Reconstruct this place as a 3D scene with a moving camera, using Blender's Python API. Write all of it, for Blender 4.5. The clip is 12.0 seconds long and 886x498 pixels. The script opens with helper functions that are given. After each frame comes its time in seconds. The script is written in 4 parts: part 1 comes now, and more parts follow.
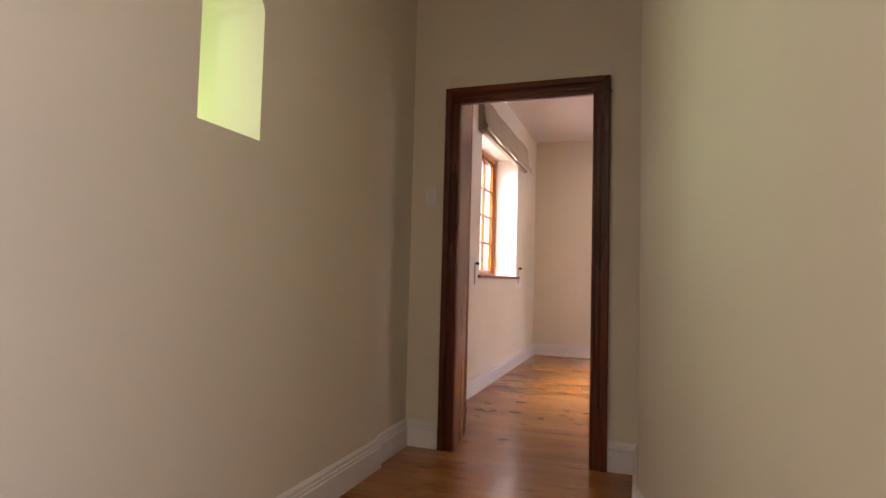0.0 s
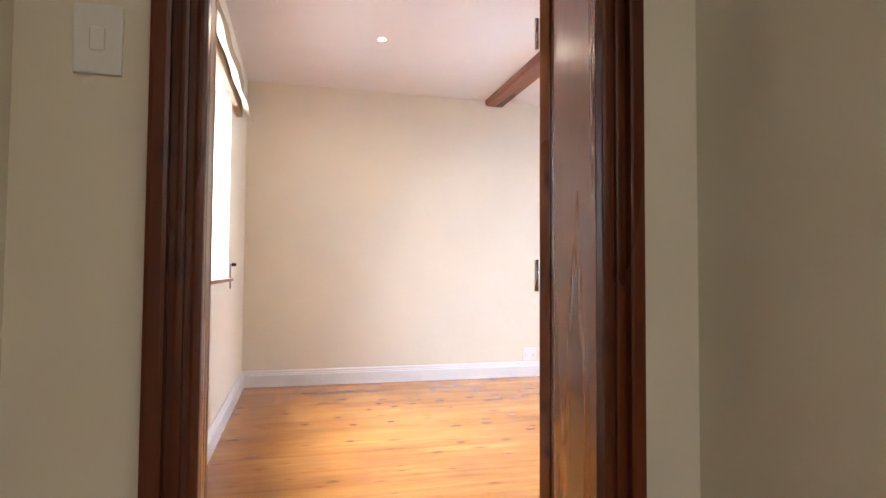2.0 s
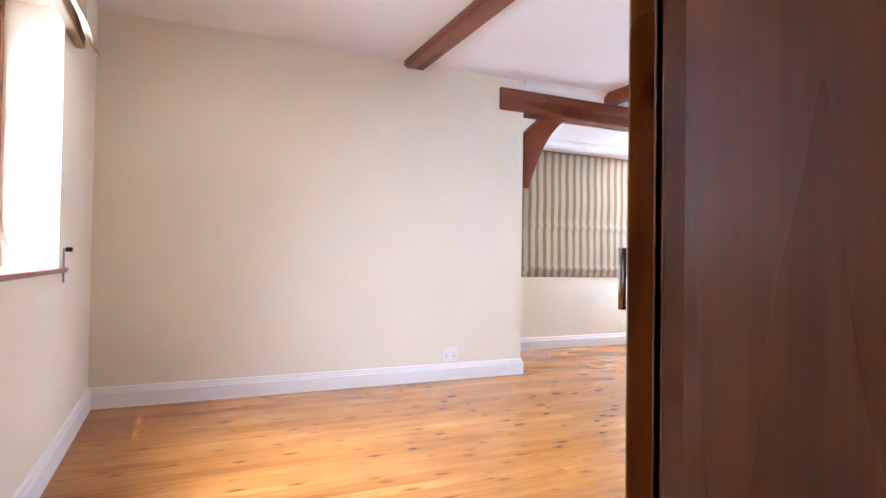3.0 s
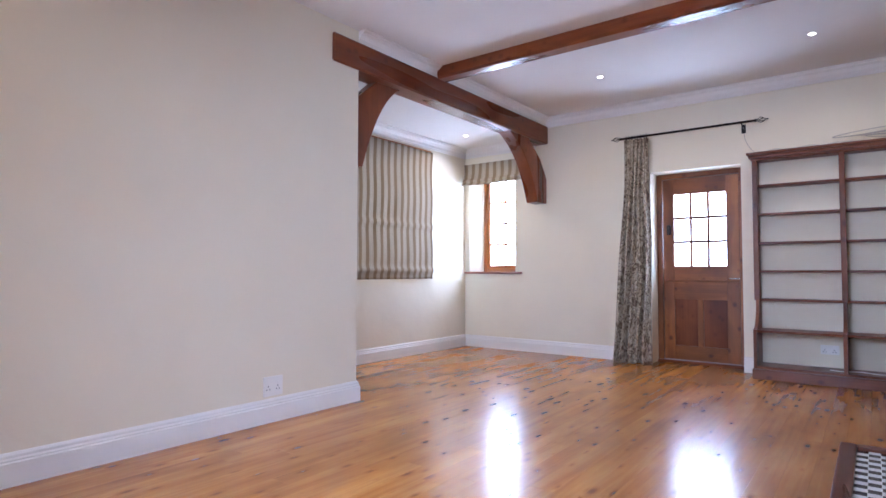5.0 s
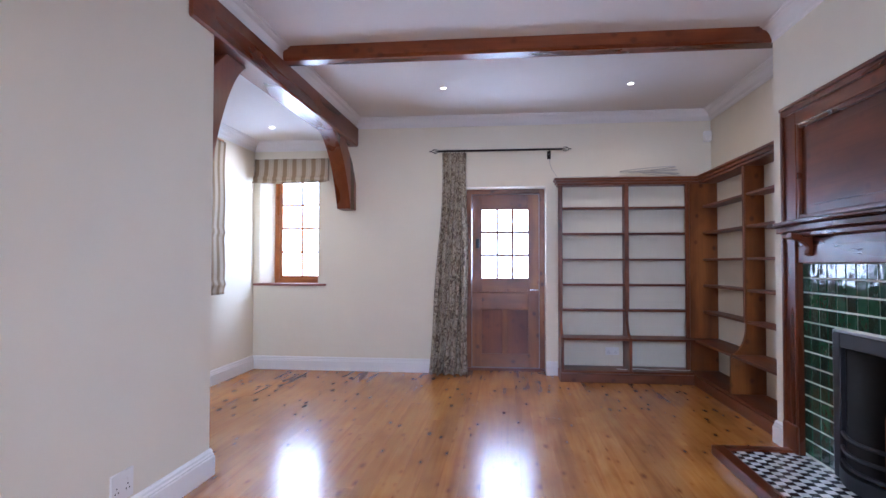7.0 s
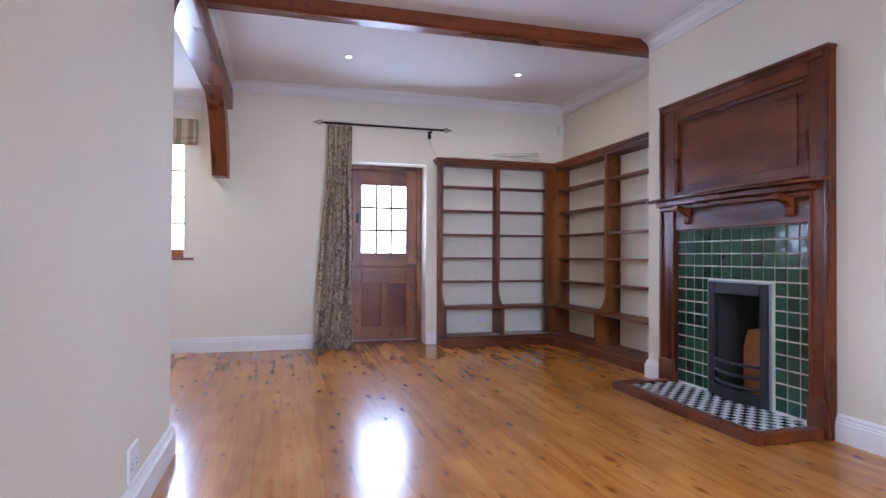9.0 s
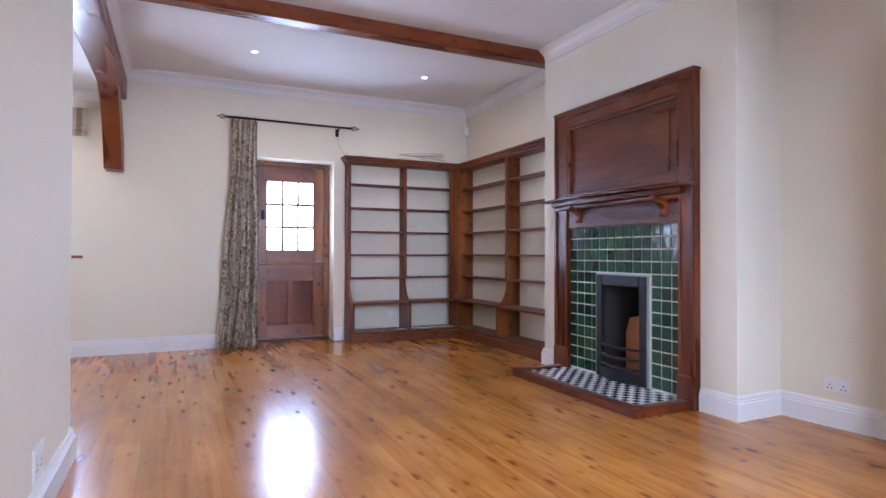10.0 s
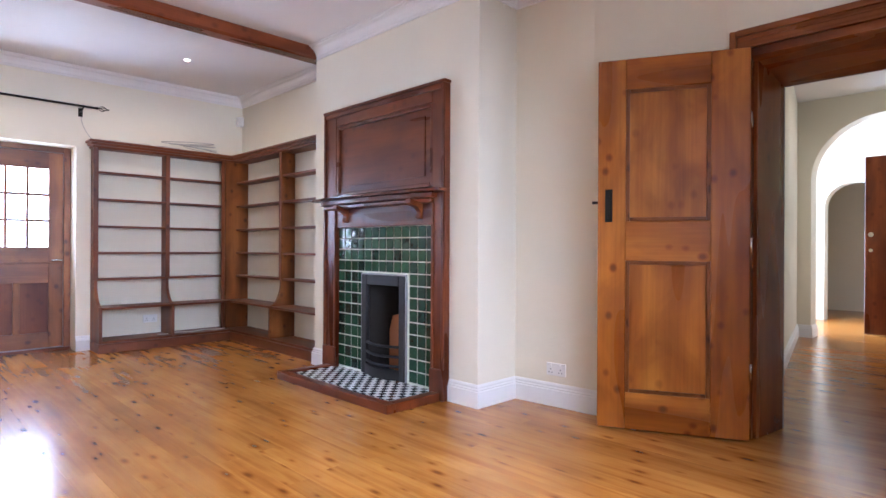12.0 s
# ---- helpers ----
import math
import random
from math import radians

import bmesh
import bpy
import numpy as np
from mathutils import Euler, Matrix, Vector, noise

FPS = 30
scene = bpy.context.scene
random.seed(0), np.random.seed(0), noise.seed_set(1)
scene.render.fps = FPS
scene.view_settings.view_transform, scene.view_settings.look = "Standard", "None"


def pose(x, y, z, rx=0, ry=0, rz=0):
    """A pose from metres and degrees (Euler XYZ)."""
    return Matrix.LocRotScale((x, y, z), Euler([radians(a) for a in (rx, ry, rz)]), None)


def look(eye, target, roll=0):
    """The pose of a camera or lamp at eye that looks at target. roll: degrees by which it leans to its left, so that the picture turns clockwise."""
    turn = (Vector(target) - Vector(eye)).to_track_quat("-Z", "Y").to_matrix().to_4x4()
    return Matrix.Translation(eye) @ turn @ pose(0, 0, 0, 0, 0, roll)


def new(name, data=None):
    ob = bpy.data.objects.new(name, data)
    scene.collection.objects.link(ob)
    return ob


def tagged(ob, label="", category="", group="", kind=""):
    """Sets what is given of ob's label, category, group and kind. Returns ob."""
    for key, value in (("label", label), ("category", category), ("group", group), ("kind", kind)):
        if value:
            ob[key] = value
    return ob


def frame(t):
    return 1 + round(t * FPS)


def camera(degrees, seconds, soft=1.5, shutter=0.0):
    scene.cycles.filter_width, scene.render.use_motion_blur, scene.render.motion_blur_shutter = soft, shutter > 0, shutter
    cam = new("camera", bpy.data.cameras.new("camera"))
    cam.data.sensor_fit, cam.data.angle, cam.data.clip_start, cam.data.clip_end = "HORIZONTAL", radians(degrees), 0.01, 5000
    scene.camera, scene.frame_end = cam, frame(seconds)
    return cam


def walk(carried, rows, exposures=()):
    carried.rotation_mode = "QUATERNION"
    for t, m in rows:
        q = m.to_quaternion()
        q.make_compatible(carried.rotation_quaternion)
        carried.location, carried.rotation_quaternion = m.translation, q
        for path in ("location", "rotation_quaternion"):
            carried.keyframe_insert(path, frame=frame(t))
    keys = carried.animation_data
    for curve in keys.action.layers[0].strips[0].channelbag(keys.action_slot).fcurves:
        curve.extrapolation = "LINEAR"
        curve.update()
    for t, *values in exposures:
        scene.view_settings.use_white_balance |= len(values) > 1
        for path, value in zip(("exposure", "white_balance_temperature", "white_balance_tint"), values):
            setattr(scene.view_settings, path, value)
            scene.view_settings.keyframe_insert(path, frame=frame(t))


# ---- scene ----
cam = camera(75.7, 12.0, soft=1.5)
PATH = [
    (0, (0.244, -3.881, 1.006), (-0.408, -1.993, 1.108), 1.5),
    (0.5, (-0.158, -3.512, 1.03), (-0.436, -1.534, 1.14), 1.2),
    (1, (-0.484, -2.965, 1.05), (-0.487, -0.968, 1.158), 0.9),
    (1.5, (-0.602, -2.331, 1.069), (-0.321, -0.353, 1.164), 0.6),
    (2, (-0.612, -1.735, 1.106), (-0.126, 0.203, 1.183), 0.4),
    (2.5, (-0.535, -1.26, 1.13), (0.116, 0.63, 1.186), 0.5),
    (2.7, (-0.532, -1.109, 1.136), (0.191, 0.755, 1.18), 0.7),
    (4.3, (-0.653, 0.222, 0.952), (0.699, 1.693, 1.036), 0.1),
    (4.5, (-0.649, 0.354, 0.964), (0.776, 1.755, 1.048), 0.1),
    (5, (-0.619, 0.722, 0.994), (0.976, 1.925, 1.076), 0.1),
    (5.5, (-0.636, 1.081, 1.064), (1.092, 2.085, 1.138), 0.1),
    (6, (-0.662, 1.463, 1.141), (1.191, 2.214, 1.203), 0.1),
    (6.5, (-0.633, 1.845, 1.214), (1.313, 2.306, 1.267), 0.1),
    (7, (-0.653, 2.221, 1.238), (1.334, 2.44, 1.289), 0.1),
    (7.2, (-0.663, 2.406, 1.22), (1.333, 2.525, 1.266), -0.2),
    (8.8, (-0.664, 3.323, 1.042), (1.281, 2.858, 1.065), 0.4),
    (9, (-0.699, 3.384, 1.036), (1.227, 2.846, 1.06), 0.3),
    (9.5, (-0.779, 3.47, 1.038), (1.102, 2.789, 1.057), 0.2),
    (10, (-0.844, 3.477, 1.025), (0.965, 2.625, 1.042), 0.1),
    (10.5, (-0.891, 3.457, 1.01), (0.833, 2.444, 1.027), 0.1),
    (11, (-0.939, 3.423, 1.019), (0.688, 2.261, 1.034), 0.2),
    (11.5, (-0.979, 3.322, 1.038), (0.557, 2.041, 1.049), 0.3),
    (12, (-0.998, 3.214, 1.069), (0.423, 1.806, 1.069), 0.3),
]
walk(cam, [(t, look(eye, target, roll)) for t, eye, target, roll in PATH],
     exposures=[(0.0, 0.75, 7400, 33), (0.5, 1.1, 7200, 28), (1.0, 1.5, 6900, 25), (1.5, 1.65, 6550, 21), (2.0, 1.55, 6350, 20), (2.5, 1.45, 6200, 20), (4.4, 0.72, 5650, 23), (7.0, 0.24, 5550, 23), (9.5, 0.46, 5550, 23), (12.0, 0.9, 5850, 22)])

# ---- world and lights ----
world = bpy.data.worlds.new("sky")
scene.world = world
world.use_nodes = True
wn = world.node_tree.nodes
sky = wn.new("ShaderNodeTexSky")
sky.sky_type, sky.sun_disc = "NISHITA", False
sky.sun_elevation, sky.sun_rotation = radians(50), radians(200)
wn["Background"].inputs[1].default_value = 0.15
world.node_tree.links.new(sky.outputs[0], wn["Background"].inputs[0])
sun = new("sun", bpy.data.lights.new("sun", "SUN"))
sun.data.energy, sun.data.angle, sun.data.color = 2.5, radians(0.5), (1, 0.95, 0.86)
sun.matrix_world = look((0, 0, 30), (9, 25, 0))

CEIL, ALC = 2.91, 2.665
XL, XR, YW, YA, YD, YH = -1.125, 5.805, 3.945, 5.186, -0.13, -0.645
YR, YDD = 0.0, -0.28


def area(name, at, to, w, h, power, color=(0.66, 0.82, 1.0)):
    d = bpy.data.lights.new(name, "AREA")
    d.shape, d.size, d.size_y, d.energy, d.color = "RECTANGLE", w, h, power, color
    ob = new(name, d)
    ob.matrix_world = look(at, to)
    return ob


# daylight in the window openings
area("skylight_west", (XL - 1.15, 1.91, 3.3), (XL + 0.55, 1.91, 0.1), 2.2, 1.5, 270, (0.76, 0.87, 1.0))
low_light = area("skylight_west_low", (XL - 0.42, 1.91, 1.75), (3, 2.3, 0.6), 1.6, 1.35, 33, (0.72, 0.85, 1.0))
low_light.data.spread = radians(92)
area("skylight_alcove", (XR + 0.36, 4.69, 1.62), (0, 4.69, 1.6), 0.62, 1.3, 52)
area("skylight_door", (XR + 0.36, 2.29, 1.47), (0, 2.29, 1.5), 0.7, 0.85, 32)
area("skylight_blind", (4.2, YA + 0.40, 1.7), (4.2, 0, 1.7), 1.5, 1.4, 190)
niche_light = area("skylight_niche", (-1.49, -2.325, 1.76), (3, -2.325, 1.0), 0.28, 0.5, 0.65, (0.66, 0.93, 0.80))
niche_light.data.spread = radians(95)
area("skylight_lobby", (1.55, -6.2, 1.3), (-2, -6.2, 1.0), 1.0, 2.2, 110)


# ---- materials ----
def mat(name, color, rough=0.5, metal=0.0, spec=0.5):
    m = bpy.data.materials.new(name)
    m.use_nodes = True
    p = m.node_tree.nodes["Principled BSDF"]
    p.inputs["Base Color"].default_value = (*color, 1)
    p.inputs["Roughness"].default_value = rough
    p.inputs["Metallic"].default_value = metal
    p.inputs["Specular IOR Level"].default_value = spec
    return m


def ramp(nt, src, stops):
    r = nt.nodes.new("ShaderNodeValToRGB")
    while len(r.color_ramp.elements) < len(stops):
        r.color_ramp.elements.new(0.5)
    for e, (pos, c) in zip(r.color_ramp.elements, stops):
        e.position, e.color = pos, (*c, 1)
    nt.links.new(src, r.inputs[0])
    return r.outputs[0]


def coords(nt, scale, jitter=False):
    tc, mp = nt.nodes.new("ShaderNodeTexCoord"), nt.nodes.new("ShaderNodeMapping")
    mp.inputs["Scale"].default_value = scale
    nt.links.new(tc.outputs["Object"], mp.inputs[0])
    if jitter:
        oi, mul = nt.nodes.new("ShaderNodeObjectInfo"), nt.nodes.new("ShaderNodeVectorMath")
        mul.operation = "SCALE"
        mul.inputs[0].default_value = (37, 23, 41)
        nt.links.new(oi.outputs["Random"], mul.inputs["Scale"])
        nt.links.new(mul.outputs[0], mp.inputs["Location"])
    return mp.outputs[0]


def tex(nt, kind, vec, **kw):
    n = nt.nodes.new(kind)
    for k, v in kw.items():
        n.inputs[k].default_value = v
    nt.links.new(vec, n.inputs["Vector"])
    return n


def mix(nt, how, fac, a, b):
    n = nt.nodes.new("ShaderNodeMix")
    n.data_type, n.blend_type = "RGBA", how
    for sock, v in ((n.inputs[0], fac), (n.inputs[6], a), (n.inputs[7], b)):
        if hasattr(v, "links"):
            nt.links.new(v, sock)
        else:
            sock.default_value = v
    return n.outputs[2]


def bump(nt, p, height, strength, dist=0.01):
    b = nt.nodes.new("ShaderNodeBump")
    b.inputs["Strength"].default_value, b.inputs["Distance"].default_value = strength, dist
    nt.links.new(height, b.inputs["Height"])
    nt.links.new(b.outputs[0], p.inputs["Normal"])


def plaster(name, color, rough=0.75):
    m = mat(name, color, rough, spec=0.3)
    nt, p = m.node_tree, m.node_tree.nodes["Principled BSDF"]
    v = coords(nt, (1, 1, 1))
    big = tex(nt, "ShaderNodeTexNoise", v, Scale=1.1, Detail=3.0)
    fine = tex(nt, "ShaderNodeTexNoise", v, Scale=60.0, Detail=4.0)
    und = tex(nt, "ShaderNodeTexNoise", v, Scale=3.5, Detail=3.0)
    c = ramp(nt, big.outputs[0], [(0.3, [k * 0.94 for k in color]), (0.7, color)])
    nt.links.new(c, p.inputs["Base Color"])
    add = nt.nodes.new("ShaderNodeMath")
    add.operation = "MULTIPLY_ADD"
    add.inputs[1].default_value = 0.05
    nt.links.new(fine.outputs[0], add.inputs[0])
    nt.links.new(und.outputs[0], add.inputs[2])
    bump(nt, p, add.outputs[0], 0.35, 0.02)
    return m


def wood(name, dark, mid, light, axis, rough=0.25, knots=1.0, jitter=True, tone=0.35, relief=0.05, grain=0.55, spec=0.5, blotch=0.6):
    """Varnished timber with its grain along the axis: streaks, knots, and a tone of its own for each piece."""
    m = mat(name, mid, rough, spec=spec)
    nt, p = m.node_tree, m.node_tree.nodes["Principled BSDF"]
    sc = [6.0, 6.0, 6.0]
    sc["xyz".index(axis)] = 0.7
    v = coords(nt, sc, jitter)
    warp = tex(nt, "ShaderNodeTexNoise", v, Scale=1.0, Detail=1.0)
    sc2 = [70.0, 70.0, 70.0]
    sc2["xyz".index(axis)] = 2.0
    fine = tex(nt, "ShaderNodeTexNoise", coords(nt, sc2, jitter), Scale=1.0, Detail=3.0)
    c = ramp(nt, warp.outputs[0], [(0.28, dark), (0.5, mid), (0.72, light)])
    f = ramp(nt, fine.outputs[0], [(0.3, (0.72, 0.66, 0.6)), (0.6, (1, 1, 1))])
    c = mix(nt, "MULTIPLY", grain, c, f)
    if knots:
        sk = [8.0, 8.0, 8.0]
        sk["xyz".index(axis)] = 6.5
        kn = tex(nt, "ShaderNodeTexVoronoi", coords(nt, sk, jitter), Scale=1.0, Randomness=1.0)
        k = ramp(nt, kn.outputs["Distance"], [(0.08, (0.20, 0.08, 0.035)), (0.14, (0.55, 0.34, 0.22)), (0.22, (1, 1, 1))])
        c = mix(nt, "MULTIPLY", 0.9 * knots, c, k)
    sb = [5.0, 5.0, 5.0]
    sb["xyz".index(axis)] = 2.2
    blot = tex(nt, "ShaderNodeTexNoise", coords(nt, sb, jitter), Scale=1.0, Detail=4.0, Distortion=0.8)
    c = mix(nt, "MULTIPLY", blotch, c, ramp(nt, blot.outputs[0], [(0.34, (0.55, 0.46, 0.38)), (0.62, (1, 1, 1))]))
    oi = nt.nodes.new("ShaderNodeObjectInfo")
    t = ramp(nt, oi.outputs["Random"], [(0.0, (1 - tone, 1 - tone * 1.15, 1 - tone * 1.3)), (1.0, (1, 1, 1))])
    c = mix(nt, "MULTIPLY", 1.0, c, t)
    nt.links.new(c, p.inputs["Base Color"])
    rr = nt.nodes.new("ShaderNodeMapRange")
    rr.inputs["To Min"].default_value, rr.inputs["To Max"].default_value = rough * 0.75, rough * 1.45
    nt.links.new(warp.outputs[0], rr.inputs[0])
    nt.links.new(rr.outputs[0], p.inputs["Roughness"])
    if relief:
        bump(nt, p, fine.outputs[0], relief, 0.003)
    return m


def floor_wood(name):
    """Oiled pine boards along x: rings, fine streaks, scattered knots, worn patches and a tone of its own for each board."""
    m = mat(name, (0.5, 0.22, 0.05), 0.22, spec=0.55)
    nt, p = m.node_tree, m.node_tree.nodes["Principled BSDF"]
    ring = tex(nt, "ShaderNodeTexNoise", coords(nt, (0.9, 16, 16), True), Scale=1.0, Detail=4.0, Distortion=0.5)
    c = ramp(nt, ring.outputs[0], [(0.30, (0.42, 0.152, 0.026)), (0.45, (0.52, 0.21, 0.039)), (0.58, (0.57, 0.25, 0.052)), (0.72, (0.47, 0.18, 0.033))])
    fine = tex(nt, "ShaderNodeTexNoise", coords(nt, (3, 110, 110), True), Scale=1.0, Detail=3.0)
    c = mix(nt, "MULTIPLY", 0.18, c, ramp(nt, fine.outputs[0], [(0.3, (0.7, 0.62, 0.55)), (0.6, (1, 1, 1))]))
    kn = nt.nodes.new("ShaderNodeTexVoronoi")
    kn.voronoi_dimensions = "2D"
    kn.inputs["Scale"].default_value = 1.0
    nt.links.new(coords(nt, (3.2, 8.5, 1), True), kn.inputs["Vector"])
    sep, gate = nt.nodes.new("ShaderNodeSeparateColor"), nt.nodes.new("ShaderNodeMath")
    nt.links.new(kn.outputs["Color"], sep.inputs[0])
    gate.operation = "MULTIPLY_ADD"
    gate.inputs[1].default_value = 0.20
    nt.links.new(sep.outputs[0], gate.inputs[0])
    nt.links.new(kn.outputs["Distance"], gate.inputs[2])
    c = mix(nt, "MULTIPLY", 0.72, c, ramp(nt, gate.outputs[0], [(0.06, (0.24, 0.11, 0.05)), (0.11, (0.50, 0.31, 0.19)), (0.18, (0.86, 0.76, 0.66)), (0.26, (1, 1, 1))]))
    worn = tex(nt, "ShaderNodeTexNoise", coords(nt, (1.6, 5, 1), True), Scale=1.0, Detail=3.0, Distortion=0.6)
    c = mix(nt, "MULTIPLY", 0.5, c, ramp(nt, worn.outputs[0], [(0.30, (0.66, 0.56, 0.48)), (0.66, (1, 1, 1))]))
    stain = tex(nt, "ShaderNodeTexNoise", coords(nt, (1.1, 2.2, 1)), Scale=1.5, Detail=5.0, Distortion=0.4)
    c = mix(nt, "MULTIPLY", 0.6, c, ramp(nt, stain.outputs[0], [(0.36, (0.66, 0.57, 0.50)), (0.60, (1, 1, 1))]))
    oi = nt.nodes.new("ShaderNodeObjectInfo")
    c = mix(nt, "MULTIPLY", 1.0, c, ramp(nt, oi.outputs["Random"], [(0.0, (0.80, 0.76, 0.72)), (1.0, (1, 1, 1))]))
    nt.links.new(c, p.inputs["Base Color"])
    wave = tex(nt, "ShaderNodeTexNoise", coords(nt, (0.8, 9, 1), True), Scale=1.0, Detail=2.0)
    bump(nt, p, wave.outputs[0], 0.03, 0.006)
    return m


WALL = plaster("cream_wall_paint", (0.80, 0.745, 0.61))
CEILM = plaster("white_ceiling_paint", (0.80, 0.78, 0.76))
TRIM = plaster("white_gloss_trim", (0.82, 0.81, 0.79), 0.35)
FLOORS = floor_wood("oiled_pine_boards")
PINE = {a: wood("pine_" + a, (0.25, 0.06, 0.007), (0.43, 0.132, 0.014), (0.57, 0.21, 0.03), a, 0.26, 0.9, True, 0.15, blotch=0.75) for a in "xyz"}
DARK = {a: wood("stained_" + a, (0.085, 0.017, 0.005), (0.155, 0.034, 0.008), (0.22, 0.056, 0.014), a, 0.27, 0.5, True, 0.15, spec=0.35, blotch=0.75) for a in "xyz"}
BEAM = {a: wood("beam_" + a, (0.12, 0.025, 0.007), (0.21, 0.047, 0.012), (0.28, 0.075, 0.02), a, 0.26, 0.5, True, 0.1) for a in "xyz"}
CASE = {a: wood("bookcase_" + a, (0.11, 0.026, 0.007), (0.185, 0.047, 0.011), (0.27, 0.08, 0.02), a, 0.38, 0.7, True, 0.12) for a in "xyz"}
# pine with the stable door's backlit shade put into its colour; reused elsewhere
DARKP = {a: wood("dark_pine_" + a, (0.15, 0.04, 0.007), (0.26, 0.078, 0.013), (0.37, 0.13, 0.026), a, 0.3, 0.9, True, 0.15, blotch=0.8) for a in "xyz"}
JAMB = {a: wood("jamb_" + a, (0.15, 0.035, 0.008), (0.25, 0.066, 0.013), (0.33, 0.10, 0.02), a, 0.24, 0.35, True, 0.1, spec=0.5) for a in "xyz"}
PANEL = {a: wood("panel_pine_" + a, (0.37, 0.11, 0.013), (0.50, 0.168, 0.021), (0.60, 0.235, 0.033), a, 0.28, 0.4, True, 0.1, blotch=0.85) for a in "xyz"}
IRON = mat("black_iron", (0.02, 0.019, 0.018), 0.45, 0.7)
CAST = mat("cast_iron", (0.02, 0.021, 0.024), 0.45, 0.4)
SOOT = mat("soot", (0.02, 0.018, 0.016), 0.95)
STEEL = mat("dull_steel", (0.33, 0.35, 0.38), 0.45, 0.8)
CHROME = mat("chrome", (0.75, 0.75, 0.75), 0.18, 1.0)
PLASTIC = mat("white_plastic", (0.80, 0.79, 0.76), 0.35)
GROUT = mat("pale_grout", (0.68, 0.72, 0.62), 0.85)
BLACKT = mat("black_tile", (0.02, 0.022, 0.03), 0.2)
WHITET = mat("white_tile", (0.72, 0.72, 0.70), 0.2)
SUB = mat("dark_subfloor", (0.04, 0.02, 0.01), 0.9)
CABLE = mat("grey_cable", (0.45, 0.42, 0.38), 0.6)
SILL = mat("red_brown_sill", (0.20, 0.065, 0.04), 0.35)
STONE = plaster("garden_paving", (0.35, 0.33, 0.28), 0.9)
LAMPM = mat("lit_lamp", (1, 0.95, 0.85), 0.4)
LAMPM.node_tree.nodes["Principled BSDF"].inputs["Emission Color"].default_value = (1, 0.93, 0.8, 1)
LAMPM.node_tree.nodes["Principled BSDF"].inputs["Emission Strength"].default_value = 14
FIREB = plaster("scorched_firebrick", (0.45, 0.19, 0.09), 0.9)

GLASS = mat("window_glass", (1, 1, 1), 0.02)
GLASS.node_tree.nodes["Principled BSDF"].inputs["Transmission Weight"].default_value = 1.0
GLASS.node_tree.nodes["Principled BSDF"].inputs["IOR"].default_value = 1.1
# pane tinted green in place of daylight coloured by foliage outside
GREENLIGHT = mat("green_daylight_pane", (0.6, 0.9, 0.3), 0.3)
GREENLIGHT.node_tree.nodes["Principled BSDF"].inputs["Transmission Weight"].default_value = 1.0

TILE = mat("green_glazed_tile", (0.012, 0.06, 0.035), 0.1)
_nt, _p = TILE.node_tree, TILE.node_tree.nodes["Principled BSDF"]
_oi = _nt.nodes.new("ShaderNodeObjectInfo")
_c = ramp(_nt, _oi.outputs["Random"], [(0.0, (0.008, 0.035, 0.024)), (0.5, (0.012, 0.062, 0.034)), (1.0, (0.022, 0.085, 0.042))])
_n = tex(_nt, "ShaderNodeTexNoise", coords(_nt, (1, 1, 1)), Scale=28.0, Detail=3.0)
_c = mix(_nt, "MULTIPLY", 0.6, _c, ramp(_nt, _n.outputs[0], [(0.3, (0.45, 0.5, 0.5)), (0.65, (1, 1, 1))]))
_nt.links.new(_c, _p.inputs["Base Color"])
_w = tex(_nt, "ShaderNodeTexNoise", coords(_nt, (1, 1, 1)), Scale=14.0, Detail=1.0)
bump(_nt, _p, _w.outputs[0], 0.25, 0.01)


def stripes(name, axis):
    """Woven blind cloth with brown and cream stripes across the axis."""
    m = mat(name, (0.5, 0.4, 0.3), 0.9, spec=0.1)
    nt, p = m.node_tree, m.node_tree.nodes["Principled BSDF"]
    tc, sep = nt.nodes.new("ShaderNodeTexCoord"), nt.nodes.new("ShaderNodeSeparateXYZ")
    nt.links.new(tc.outputs["Object"], sep.inputs[0])
    mod = nt.nodes.new("ShaderNodeMath")
    mod.operation = "PINGPONG"
    mod.inputs[1].default_value = 0.057
    nt.links.new(sep.outputs["XYZ".index(axis)], mod.inputs[0])
    div = nt.nodes.new("ShaderNodeMath")
    div.operation = "DIVIDE"
    div.inputs[1].default_value = 0.057
    nt.links.new(mod.outputs[0], div.inputs[0])
    c = ramp(nt, div.outputs[0], [(0.0, (0.27, 0.20, 0.125)), (0.42, (0.28, 0.21, 0.135)), (0.50, (0.47, 0.41, 0.32)), (0.74, (0.46, 0.40, 0.31)), (0.77, (0.36, 0.29, 0.21)), (0.84, (0.48, 0.42, 0.33))])
    weave = tex(nt, "ShaderNodeTexNoise", coords(nt, (1, 1, 1)), Scale=220.0, Detail=2.0)
    c = mix(nt, "MULTIPLY", 0.4, c, ramp(nt, weave.outputs[0], [(0.35, (0.7, 0.7, 0.7)), (0.6, (1, 1, 1))]))
    nt.links.new(c, p.inputs["Base Color"])
    bump(nt, p, weave.outputs[0], 0.2, 0.002)
    tr, ms = nt.nodes.new("ShaderNodeBsdfTranslucent"), nt.nodes.new("ShaderNodeMixShader")
    nt.links.new(c, tr.inputs[0])
    ms.inputs[0].default_value = 0.16
    nt.links.new(p.outputs[0], ms.inputs[1])
    nt.links.new(tr.outputs[0], ms.inputs[2])
    nt.links.new(ms.outputs[0], nt.nodes["Material Output"].inputs[0])
    return m


